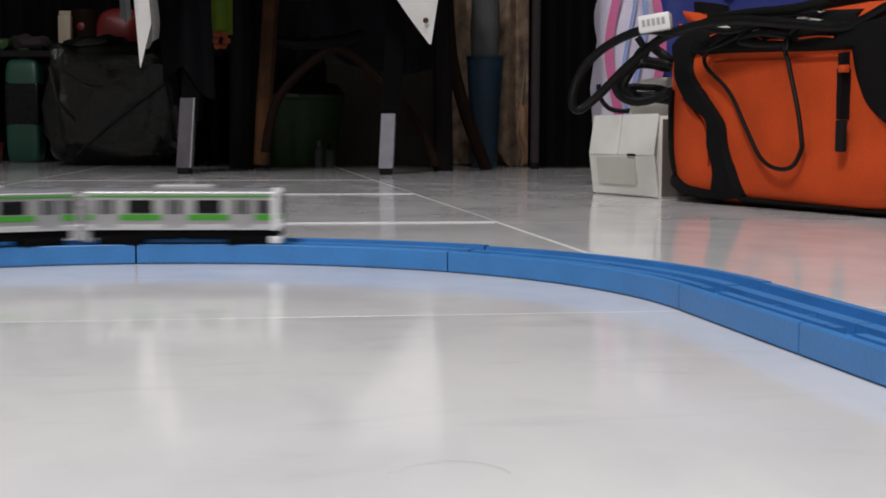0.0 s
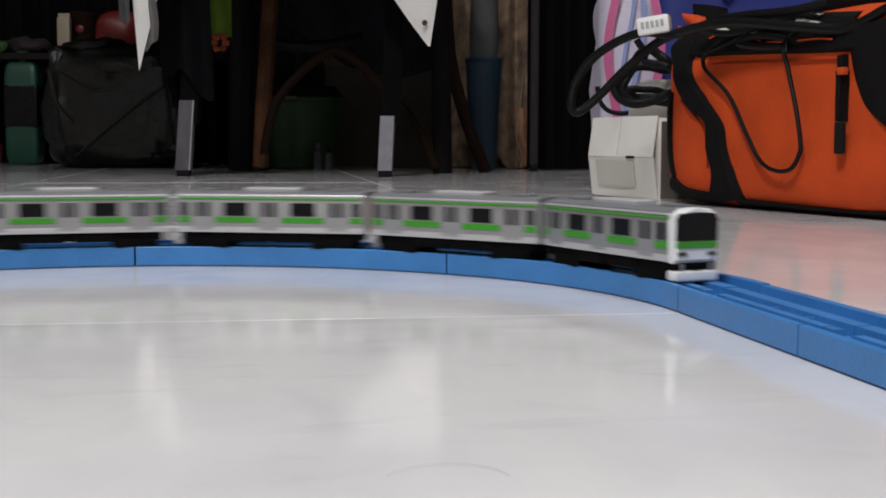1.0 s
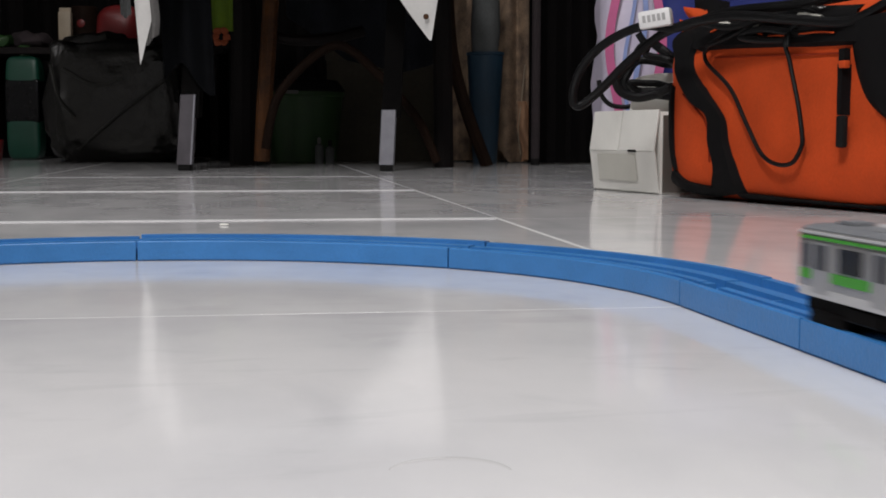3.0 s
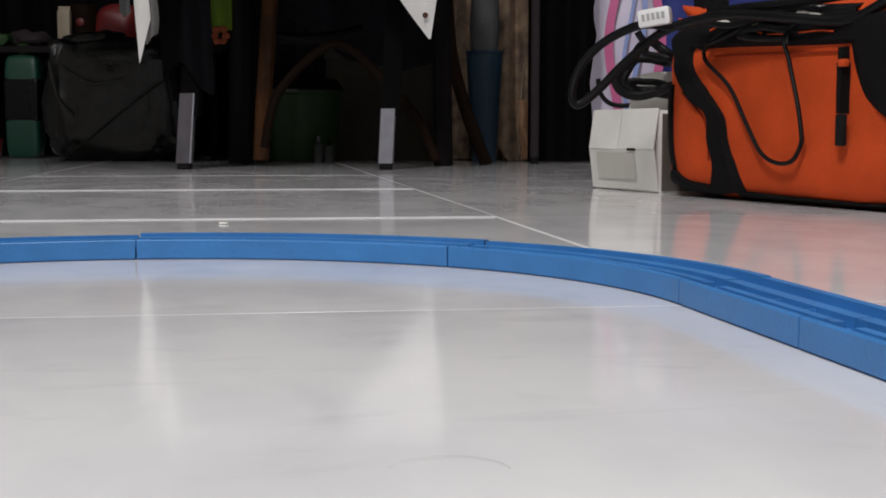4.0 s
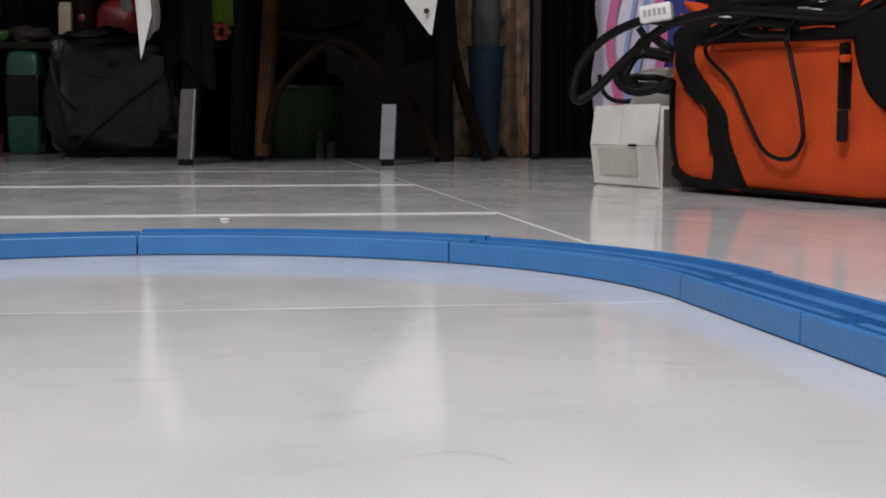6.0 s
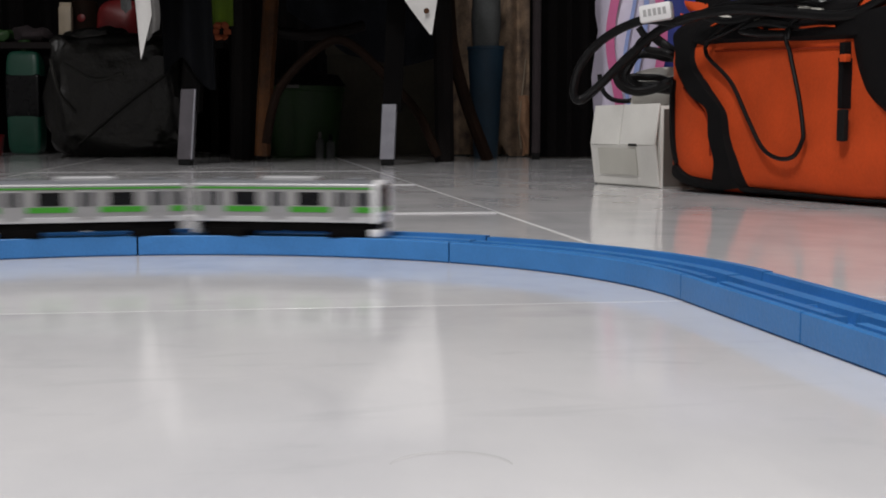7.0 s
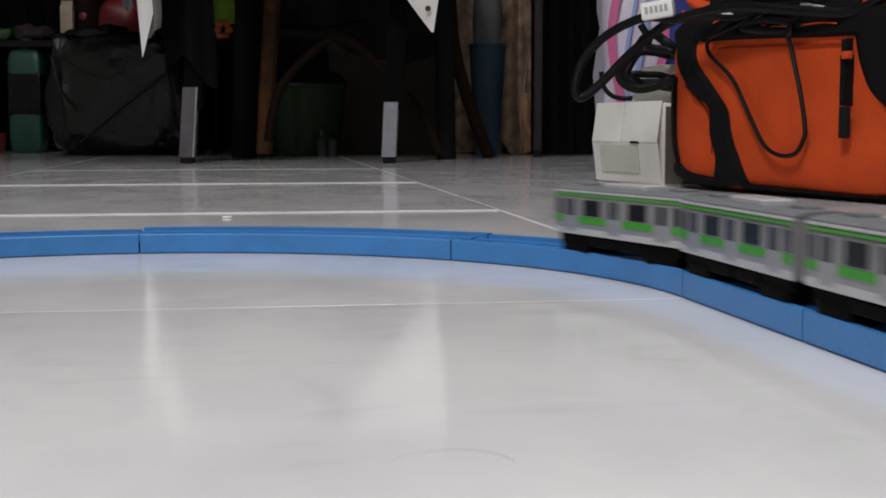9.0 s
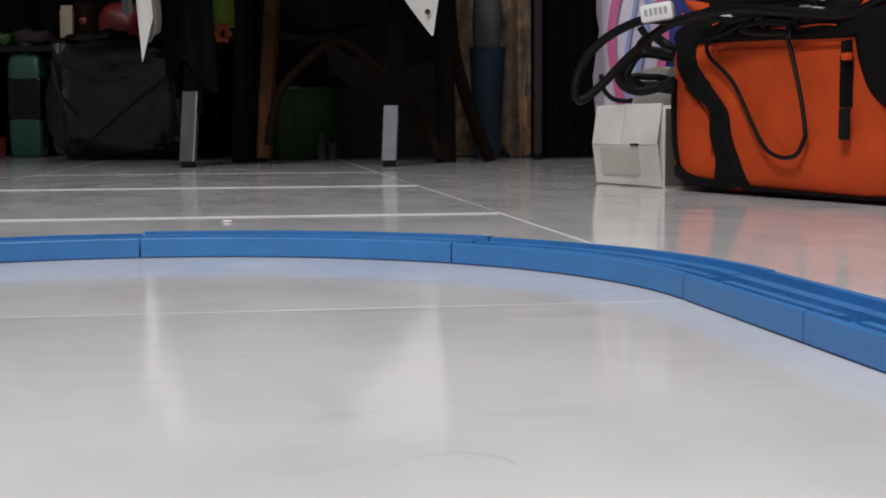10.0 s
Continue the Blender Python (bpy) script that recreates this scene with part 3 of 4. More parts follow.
    patch_far = [(0.452, 0.1800), (0.452, 0.165), (0.452, 0.150), (0.452, 0.130), (0.452, 0.105), (0.452, 0.080), (0.452, 0.062)]
    part("side_patch", band(patch_edge, patch_far), M_BLACKWEB, bag, "black mesh panel")
    pull = part("zip_pull", band([(0.2934, 0.1292), (0.2940, 0.1155), (0.2939, 0.1007), (0.2945, 0.0850)], [(0.3025, 0.1288), (0.3023, 0.1152), (0.3015, 0.1005), (0.3014, 0.0849)], 0.009), M_BLACKWEB, bag)
    part("zip_tongue", ribbon([(0.2965, 0.1427), (0.2969, 0.1359), (0.2971, 0.1300)], 0.007, 0.0070), M_BLACKWEB, bag)
    # black band along the bottom edge paints the bag's shadow at the floor
    part("base_shade_band", band([(0.1261, 0.0107), (0.1985, 0.0087), (0.2563, 0.0077), (0.3100, 0.0072), (0.3673, 0.0082)], [(0.12, 0.002), (0.20, 0.002), (0.27, 0.002), (0.33, 0.002), (0.40, 0.002)], 0.005), M_BLACKWEB, bag)
    q = bag_at(0.3027, 0.0706, 0.009)
    grip = box(-0.0050, 0.0050, -0.003, 0.003, -0.0140, 0.0140, 0.002, 2)
    bmesh.ops.transform(grip, matrix=Matrix.Translation(q) @ turn, verts=grip.verts[:])
    part("grip", grip, M_RUBBER, pull)
    tip = box(-0.0042, 0.0042, -0.002, 0.004, -0.0032, 0.0032, 0.001, 2)
    bmesh.ops.transform(tip, matrix=Matrix.Translation(bag_at(0.3038, 0.1286, 0.010)) @ turn, verts=tip.verts[:])
    part("zip_slider", tip, M_ORANGE, pull)
    # end tabs that stick up at the corner, and a carrying handle slumped on top
    for mat, l0, l1, z0, z1, y, note in ((M_ORANGE, 0.012, 0.040, 0.170, 0.192, -0.012, "orange end tab"), (M_ORANGE, 0.000, 0.034, 0.194, 0.207, -0.024, "orange end tab"), (M_BLACKWEB, 0.010, 0.062, 0.186, 0.216, -0.034, "black end tab")):
        tab = grid_sheet(8, 6, lambda u, v: BAG_L * (l0 + (l1 - l0) * u - 0.006 * v) + BAG_N * (y + 0.004 * math.sin(3 * u + 2 * v)) + Vector((0, 0, z0 + (z1 - z0) * v * (1 - 0.15 * u) - 0.004 * u * v)), 0.003)
        part("end_tab", tab, mat, bag, note)
    pts = [BAG_L * l + BAG_N * -0.06 + Vector((0, 0, z)) for l, z in ((0.03, 0.178), (0.09, 0.188), (0.17, 0.193), (0.27, 0.200), (0.36, 0.197), (0.42, 0.184))]
    part("handle", tube(pts, 0.009, 8, 8, flat=0.5), M_BLACKWEB, bag, "black webbing handle")
    return bag


orange_bag()


def cable(name, label, pts, radius):
    base = Vector((pts[0][0], pts[0][1], 0))
    c = thing(name, label, "cable", Matrix.Translation(base))
    part("sheath", tube([Vector(q) - base for q in pts], radius, 10, 10), M_CABLE, c)
    return c


front_loop = [BAG + bag_at(l, z, 0.0075) for l, z in [(0.1210, 0.1713), (0.0962, 0.1629), (0.0824, 0.1535), (0.0808, 0.1479), (0.0889, 0.1383), (0.1285, 0.1135), (0.1588, 0.0770), (0.1829, 0.0499), (0.2072, 0.0402), (0.2315, 0.0422), (0.2447, 0.0569), (0.2451, 0.0687), (0.2381, 0.0971), (0.2248, 0.1337), (0.2173, 0.1590)]]
front_loop = [front_loop[0] + Vector((0.03, 0.0, 0.012)), *front_loop, front_loop[-1] + Vector((0.03, 0.01, 0.03))]
cable("thin_cable", "thin black cable looped over front of orange bag", front_loop, 0.0021)
power = cable("power_cable", "thick black power cable with white plug, draped over bag", [
    (0.374, 1.100, 0.179), (0.351, 1.140, 0.166), (0.315, 1.190, 0.172), (0.274, 1.260, 0.181), (0.231, 1.340, 0.174), (0.196, 1.370, 0.146), (0.165, 1.380, 0.114), (0.144, 1.380, 0.098),
    (0.137, 1.380, 0.108), (0.145, 1.380, 0.136), (0.168, 1.370, 0.162), (0.203, 1.340, 0.178), (0.238, 1.330, 0.176), (0.276, 1.270, 0.186), (0.318, 1.200, 0.186), (0.345, 1.170, 0.191)], 0.0047)
plug = box(-0.0165, 0.0165, -0.009, 0.009, -0.009, 0.009, 0.003, 2)
base = power.matrix_world.translation
bmesh.ops.transform(plug, matrix=Matrix.Translation(Vector((0.216, 1.335, 0.185)) - base) @ pose(0, 0, 0, 0, -8, -20), verts=plug.verts[:])
plug_part = part("plug", plug, M_WHITE, power, "white plastic plug with grey print")
for k in range(5):
    bar = box(-0.002, 0.0012, -0.0094, -0.0088, -0.003, 0.004)
    bmesh.ops.transform(bar, matrix=Matrix.Translation(Vector((0.216, 1.335, 0.185)) - base) @ pose(0, 0, 0, 0, -8, -20) @ pose(-0.010 + 0.005 * k, 0, 0), verts=bar.verts[:])
    part("print_bar", bar, M_GREYINK, plug_part)
cable("coiled_cable", "black cable coiled on top of the white box", [(0.227, 1.530, 0.186), (0.233, 1.530, 0.177), (0.238, 1.530, 0.171), (0.236, 1.530, 0.162), (0.243, 1.530, 0.159), (0.255, 1.530, 0.157), (0.267, 1.530, 0.153), (0.285, 1.580, 0.149)], 0.0042)
cable("coiled_cable", "black cable coiled on top of the white box", [(0.299, 1.600, 0.150), (0.271, 1.550, 0.159), (0.256, 1.550, 0.170), (0.246, 1.550, 0.176), (0.234, 1.550, 0.170), (0.224, 1.550, 0.154), (0.211, 1.550, 0.143), (0.205, 1.550, 0.131), (0.212, 1.550, 0.118), (0.230, 1.550, 0.112), (0.252, 1.550, 0.116), (0.268, 1.550, 0.123), (0.289, 1.600, 0.128)], 0.0056)
cable("coiled_cable", "black cable bundle lying behind the white box", [(0.298, 1.630, 0.132), (0.277, 1.600, 0.122), (0.254, 1.600, 0.121), (0.232, 1.600, 0.122), (0.222, 1.600, 0.131), (0.226, 1.600, 0.143), (0.236, 1.600, 0.157), (0.254, 1.600, 0.158), (0.273, 1.600, 0.154), (0.299, 1.640, 0.156)], 0.0050)
cable("coiled_cable", "black cable bundle lying behind the white box", [(0.293, 1.620, 0.113), (0.262, 1.585, 0.115), (0.238, 1.585, 0.120), (0.226, 1.585, 0.130), (0.245, 1.585, 0.130), (0.262, 1.585, 0.129), (0.293, 1.620, 0.122)], 0.0042)
cable("thin_cable", "thin black cable sagging behind the white box", [(0.195, 1.640, 0.136), (0.197, 1.640, 0.122), (0.203, 1.640, 0.111), (0.214, 1.640, 0.104), (0.233, 1.640, 0.103), (0.254, 1.640, 0.110), (0.272, 1.640, 0.114)], 0.0030)
cable("thin_cable", "thin black cable crossing the top of the bag", [
    (0.267, 1.330, 0.157), (0.283, 1.300, 0.164), (0.304, 1.260, 0.177), (0.323, 1.220, 0.183), (0.336, 1.190, 0.177), (0.321, 1.210, 0.165), (0.316, 1.205, 0.149)], 0.0020)
cable("coiled_cable", "black cable heaped on top of the bag", [
    (0.257, 1.340, 0.184), (0.283, 1.300, 0.174), (0.312, 1.240, 0.179), (0.338, 1.200, 0.181), (0.350, 1.170, 0.165), (0.328, 1.200, 0.160), (0.304, 1.250, 0.168), (0.290, 1.280, 0.163), (0.308, 1.240, 0.157), (0.341, 1.190, 0.158), (0.367, 1.130, 0.168), (0.382, 1.090, 0.171)], 0.0035)


# ---- white box beside the bag ----
def white_box():
    b = thing("cardboard_box", "small white cardboard box with folded flaps beside orange bag", "box", Matrix.Translation((0.187, 1.62, 0)))
    turn = Matrix(((BAG_L.x, -BAG_N.x, 0), (BAG_L.y, -BAG_N.y, 0), (0, 0, 1))).to_4x4()

    def put(nm, bm, mat, parent, label=""):
        bmesh.ops.transform(bm, matrix=turn, verts=bm.verts[:])
        return part(nm, bm, mat, parent, label)

    put("carton", box(0.002, 0.155, 0.003, 0.10, 0, 0.094, 0.0012, 2), M_CARD, b)
    # thin dark panel over the white side: its shade is put in as colour
    put("side_panel", box(0.1552, 0.1566, 0.006, 0.097, 0.002, 0.090), M_DARKCARD, b, "dark side panel, the box side's shade in its colour")
    # the front: two flaps that bulge out along a crease at half height
    lower = grid_sheet(10, 4, lambda u, v: (u * 0.156, 0.001 - 0.006 * v ** 1.1 - 0.001 * math.sin(u * 3), 0.002 + 0.047 * v), 0.0012)
    low = put("front_panel", lower, M_CARD, b)
    for x0, x1 in ((0.0005, 0.0715), (0.0735, 0.1555)):
        up = grid_sheet(8, 4, lambda u, v: (x0 + u * (x1 - x0), -0.0056 + 0.0065 * v - 0.001 * math.sin(u * 3), 0.0495 + 0.047 * v), 0.0012)
        put("front_flap", up, M_CARD, b)
    put("flap_seam", grid_sheet(2, 4, lambda u, v: (0.0708 + 0.0036 * u, -0.0040 + 0.0065 * v, 0.0495 + 0.047 * v), 0.0008), M_DARKCARD, b, "brown raw edge between the flaps")
    label = grid_sheet(6, 3, lambda u, v: (0.022 + u * 0.092, -0.0014 - 0.0052 * (0.25 + 0.68 * v) ** 1.0 - 0.001 * math.sin(u * 2 + 0.4), 0.014 + 0.031 * v), 0.0006)
    put("label", label, M_CARDGREY, low, "greyish blank label")
    put("slot", box(0.098, 0.116, -0.0078, -0.0050, 0.0478, 0.0506, 0.0006, 1), M_CHASSIS, b, "dark tab slot")
    put("lid_flap", grid_sheet(8, 6, lambda u, v: (0.018 + 0.022 * u + 0.003 * v, 0.040 + 0.060 * u + 0.006 * v, 0.0955 + 0.052 * v - 0.010 * v * (1 - u) + 0.002 * math.sin(5 * u)), 0.001), M_CARD, b, "white flap standing up")
    return b


white_box()


# ---- bags behind ----
def checked_bag():
    b = thing("plastic_carrier_bag", "white and lilac plastic bag with pink and blue stripes", "bag", Matrix.Translation((0.262, 1.88, 0)))
    bm = rounded_block(0.084, 0.14, 0.29, 5, 48, 20)
    part("body", lumpy(bm, 0.012, 0.08, 5), M_LILAC, b)
    for k, (x, mat, w) in enumerate(((-0.026, M_PINK, 0.012), (-0.006, M_PALEBLUE, 0.005), (0.008, M_PALEBLUE, 0.007), (0.031, M_PINK, 0.012))):
        st = grid_sheet(2, 24, lambda u, v: (x + (u - 0.5) * w + 0.008 * math.sin(v * 7 + k), -0.0755 - 0.006 * math.sin(v * math.pi), 0.015 + 0.262 * v), 0.0015)
        part("stripe", st, mat, b)
    return b


checked_bag()
blue = thing("blue_bag", "royal blue nylon bag standing behind the orange bag", "bag", Matrix.Translation((0.545, 2.07, 0)))
part("body", lumpy(rounded_block(0.46, 0.20, 0.40, 6, 48, 20), 0.012, 0.09, 8), M_BLUE, blue)
part("handle", tube([(-0.12, -0.1, 0.28), (-0.08, -0.115, 0.34), (0.0, -0.112, 0.37), (0.08, -0.11, 0.33), (0.12, -0.1, 0.28)], 0.008), M_BLUE, blue)
paper = thing("paper_scrap", "crumpled white paper lying on the bag", "paper", Matrix.Translation((0.365, 1.220, 0.176)))
part("sheet", grid_sheet(8, 8, lambda u, v: (0.07 * (u - 0.5), 0.05 * (v - 0.5), 0.008 * math.sin(6 * u + 3 * v) + 0.006 * v), 0.0006), M_WHITE, paper)


# ---- table, cloth and chair ----
def table():
    tb = thing("folding_table", "table with dark legs and grey steel leg sleeves", "table", Matrix.Translation((-0.30, 2.75, 0)))
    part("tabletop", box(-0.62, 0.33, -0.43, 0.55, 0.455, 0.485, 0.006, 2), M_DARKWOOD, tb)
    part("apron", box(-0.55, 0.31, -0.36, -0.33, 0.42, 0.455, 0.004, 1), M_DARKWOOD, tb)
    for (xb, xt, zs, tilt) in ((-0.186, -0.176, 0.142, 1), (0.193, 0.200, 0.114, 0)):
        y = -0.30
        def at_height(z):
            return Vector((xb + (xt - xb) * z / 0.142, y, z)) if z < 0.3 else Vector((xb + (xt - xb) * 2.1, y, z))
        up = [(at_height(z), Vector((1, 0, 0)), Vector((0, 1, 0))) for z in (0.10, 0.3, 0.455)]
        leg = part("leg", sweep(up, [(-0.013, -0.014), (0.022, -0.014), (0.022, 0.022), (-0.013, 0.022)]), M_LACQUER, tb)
        sl = sweep([(at_height(z), Vector((1, 0, 0)), Vector((0, 1, 0))) for z in (0.012, zs * 0.5, zs)], [(-0.0140, -0.016), (-0.0125, -0.0195), (0.0125, -0.0195), (0.0140, -0.016), (0.0140, 0.01), (-0.0140, 0.01)])
        # left sleeve takes a darker copy of the steel: turned-away shade in its colour
        part("sleeve", sl, M_SHADESTEEL if tilt else M_STEEL, leg, "grey steel sleeve with shade in its colour" if tilt else "grey painted steel sleeve")
        if tilt:
            # pale strip puts in the highlight on the edge that faces the light
            rim = sweep([(at_height(z), Vector((1, 0, 0)), Vector((0, 1, 0))) for z in (0.012, zs * 0.5, zs)], [(0.0120, -0.0205), (0.0150, -0.0205), (0.0150, -0.010), (0.0141, -0.010), (0.0141, -0.0196), (0.0120, -0.0196)])
            part("edge_highlight", rim, M_STEEL, leg, "pale strip for the highlight on the sleeve edge")
        foot = box(xb - 0.011, xb + 0.013, y - 0.018, y + 0.012, 0.0, 0.013, 0.003, 2)
        part("foot", foot, M_RUBBER, leg)
    for x in (-0.198, 0.30):
        part("leg", box(x - 0.022, x + 0.022, 0.42, 0.464, 0, 0.455, 0.004, 2), M_LACQUER, tb)
    return tb


table()


def tablecloth():
    c = thing("tablecloth", "white cotton cloth hanging off table in pointed corners, with a button", "tablecloth", Matrix.Translation((-0.30, 2.28, 0)))

    def hem(x):
        left = 0.186 + abs(x + 0.229) * (4.2 if x > -0.229 else 14.0)
        right = 0.228 + abs(x - 0.279) * (1.36 if x < 0.279 else 7.0)
        return min(left, right, 0.455)

    def drape(u, v):
        x = -0.255 + 0.553 * u
        top = 0.487 - 0.07 * min(1, max(0, (-0.19 - x) / 0.02))
        z = top + (min(hem(x), top - 0.004) - top) * v
        return (x, 0.02 * math.sin(x * 26 + 1) * v + 0.01 * math.sin(x * 63) * v * v, z)

    part("drop", grid_sheet(150, 24, drape, 0.0015), M_WHITECLOTH, c)
    # fold and tuft are the same white cloth; their grey colour holds the shade
    part("fold", grid_sheet(10, 14, lambda u, v: (-0.216 + 0.020 * u - 0.004 * v + 0.003 * math.sin(9 * v), 0.012 + 0.006 * math.sin(7 * u), 0.420 - (0.420 - 0.222 - 0.02 * u) * v), 0.0015), M_GREYCLOTH, c, "inner fold of the white cloth, shade in its grey")
    part("tuft", grid_sheet(8, 10, lambda u, v: (-0.266 + 0.018 * u + 0.006 * v, 0.004 * math.sin(6 * u), 0.420 - (0.420 - 0.268 - 0.015 * abs(u - 0.5)) * v), 0.0015), M_SLATE, c, "hanging tuft of the white cloth, shade in its grey")
    part("top_sheet", box(-0.262, 0.293, 0.004, 0.9, 0.4855, 0.4885), M_WHITECLOTH, c)
    for z in (0.272, 0.36):
        button = lathe([(0.0045, 0), (0.005, 0.001), (0.004, 0.002)], 14)
        x = 0.272
        bmesh.ops.transform(button, matrix=pose(x - 0.002, -0.001, z, 90), verts=button.verts[:])
        part("button", button, M_BROWNWOOD, c, "dark brown button")
    return c


tablecloth()


def dark_coat():
    c = thing("dark_garment", "charcoal garment hanging down from the table edge", "clothing", Matrix.Translation((-0.24, 2.90, 0)))

    def hang(u, v):
        x = -0.105 + 0.33 * u
        low = 0.205 + 0.08 * abs(u - 0.75) + 0.16 * max(0, 0.4 - u)
        return (x, 0.016 * math.sin(u * 17) * (0.4 + v), 0.45 + (low - 0.45) * v)

    part("cloth", grid_sheet(60, 20, hang, 0.003), M_GARMENT, c)

    def sleeve(u, v):
        return (-0.285 + 0.090 * u + 0.01 * v, -0.48 + 0.012 * math.sin(u * 9), 0.45 - (0.45 - 0.17 - 0.03 * math.sin(u * 5)) * v)

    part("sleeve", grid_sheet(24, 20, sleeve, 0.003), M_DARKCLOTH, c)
    return c


dark_coat()


def bentwood_chair():
    c = thing("bentwood_chair", "dark brown bentwood chair under the table", "chair", Matrix.Translation((-0.16, 2.75, 0)))
    o = Vector((-0.16, 2.75, 0))

    def rel(*pts):
        return [Vector(q) - o for q in pts]

    part("leg", tube(rel(*[(-0.376, 2.700, 0.013), (-0.369, 2.700, 0.134), (-0.362, 2.700, 0.227), (-0.354, 2.700, 0.342)], (-0.353, 2.700, 0.383)), 0.017, 10), M_BROWNWOOD, c, "brown varnished straight leg")
    part("brace", tube(rel(*[(-0.360, 2.640, 0.039), (-0.348, 2.640, 0.104), (-0.328, 2.640, 0.155), (-0.276, 2.640, 0.212), (-0.222, 2.640, 0.246), (-0.182, 2.640, 0.235), (-0.134, 2.640, 0.192), (-0.094, 2.640, 0.150), (-0.048, 2.640, 0.093), (-0.012, 2.640, 0.013)]), 0.0095, 10), M_WALNUT, c, "arched bentwood brace")
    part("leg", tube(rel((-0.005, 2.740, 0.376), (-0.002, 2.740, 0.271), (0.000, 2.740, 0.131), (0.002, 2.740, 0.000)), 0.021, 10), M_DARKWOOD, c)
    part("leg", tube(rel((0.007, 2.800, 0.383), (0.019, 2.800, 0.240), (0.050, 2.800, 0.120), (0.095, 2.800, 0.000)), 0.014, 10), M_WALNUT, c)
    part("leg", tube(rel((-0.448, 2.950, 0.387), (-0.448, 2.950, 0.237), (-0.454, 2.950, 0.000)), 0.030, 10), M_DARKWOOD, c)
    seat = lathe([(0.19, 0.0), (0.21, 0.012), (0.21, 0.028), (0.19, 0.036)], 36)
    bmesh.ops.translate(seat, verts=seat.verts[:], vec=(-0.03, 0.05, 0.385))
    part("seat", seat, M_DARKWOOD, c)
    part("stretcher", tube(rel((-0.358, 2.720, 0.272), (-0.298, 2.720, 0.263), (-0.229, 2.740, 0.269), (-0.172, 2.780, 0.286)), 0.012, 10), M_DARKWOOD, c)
    return c


bentwood_chair()


# ---- clutter along the back ----
def black_sack():
    b = thing("rubbish_bag", "full black plastic rubbish bag with creases, on floor", "bag", Matrix.Translation((-0.815, 3.34, 0)))
    bm = rounded_block(0.345, 0.26, 0.30, 7.5, 96, 36)
    part("body", lumpy(lumpy(lumpy(bm, 0.020, 0.10, 3), 0.012, 0.040, 4), 0.007, 0.016, 5), M_BINBAG, b)
    # raised creases, paler than the film around them
    for pts in ([(-0.085, -0.130, 0.03), (0.0, -0.141, 0.10), (0.05, -0.141, 0.14), (0.13, -0.133, 0.20)], [(-0.12, -0.128, 0.23), (-0.04, -0.134, 0.19), (0.03, -0.134, 0.205)], [(-0.15, -0.126, 0.24), (-0.13, -0.130, 0.16), (-0.09, -0.132, 0.11)]):
        part("crease", tube(pts, 0.0045, 6), M_PALEFILM, b, "paler raised crease")
    knot = lumpy(rounded_block(0.16, 0.09, 0.05, 2.6, 30, 12), 0.016, 0.03, 7)
    bmesh.ops.translate(knot, verts=knot.verts[:], vec=(-0.06, -0.02, 0.275))
    part("tied_neck", knot, M_BINBAG, b, "bunched tied neck")
    return b


black_sack()


def bottle(name, label, x, y, w, h, mat, cap_mat, square=1.0, cap=0.035):
    b = thing(name, label, "bottle", Matrix.Translation((x, y, 0)))
    r = w / 2
    part("body", lathe([(r * 0.9, 0), (r, 0.008), (r, h * 0.78), (r * 0.85, h * 0.9), (r * 0.4, h * 0.97), (r * 0.36, h)], 28, square), mat, b)
    part("cap", lathe([(r * 0.42, h), (r * 0.46, h + 0.003), (r * 0.44, h + cap), (r * 0.3, h + cap + 0.004)], 20, square), cap_mat, b)
    return b


def jug():
    b = thing("detergent_bottle", "squarish teal plastic bottle with a black label", "bottle", Matrix.Translation((-1.134, 3.55, 0)))
    part("body", rounded_block(0.092, 0.07, 0.278, 7, 48, 20), M_TEAL, b)
    part("label", rounded_block(0.0935, 0.0715, 0.120, 14, 48, 12), M_BLACKGLASS, b, "black wrap label").location = (0, 0, 0.098)
    part("cap", lathe([(0.016, 0.276), (0.017, 0.279), (0.016, 0.305), (0.012, 0.308)], 20), M_GREENPL, b)
    part("handle_seam", box(-0.052, -0.046, -0.004, 0.004, 0.09, 0.25, 0.002, 1), M_BEIGE, b, "cream moulded seam")
    return b


jug()
red_small = thing("red_tub", "small red plastic tub on floor", "tub", Matrix.Translation((-1.17, 3.36, 0)))
part("body", lathe([(0.028, 0), (0.030, 0.003), (0.036, 0.052), (0.034, 0.055)], 24), M_RED, red_small)

shelf = thing("low_shelf", "low dark wooden shelf behind the rubbish bag", "shelf", Matrix.Translation((-0.95, 3.68, 0)))
part("board", box(-0.36, 0.36, -0.16, 0.16, 0.283, 0.302, 0.002, 1), M_DARKWOOD, shelf)
for x in (-0.33, 0.33):
    part("side_panel", box(x - 0.012, x + 0.012, -0.15, 0.15, 0, 0.283, 0.002, 1), M_DARKWOOD, shelf)
red_bag = thing("red_pouch", "round red glossy pouch on the low shelf", "pouch", Matrix.Translation((-0.888, 3.60, 0.302)))
part("body", lumpy(rounded_block(0.118, 0.09, 0.118, 3.4, 36, 16), 0.010, 0.05, 6), M_RED, red_bag)
packet = thing("cream_packet", "small cream upright packet on the shelf", "packet", Matrix.Translation((-1.030, 3.58, 0.302)))
part("carton", box(-0.017, 0.017, -0.012, 0.012, 0, 0.098, 0.003, 2), M_BEIGE, packet)
part("folded_top", box(-0.016, 0.016, -0.003, 0.003, 0.097, 0.110, 0.001, 1), M_BEIGE, packet)
tin = thing("brown_tin", "brown tin with a reddish label on the shelf", "tin", Matrix.Translation((-1.000, 3.66, 0.302)))
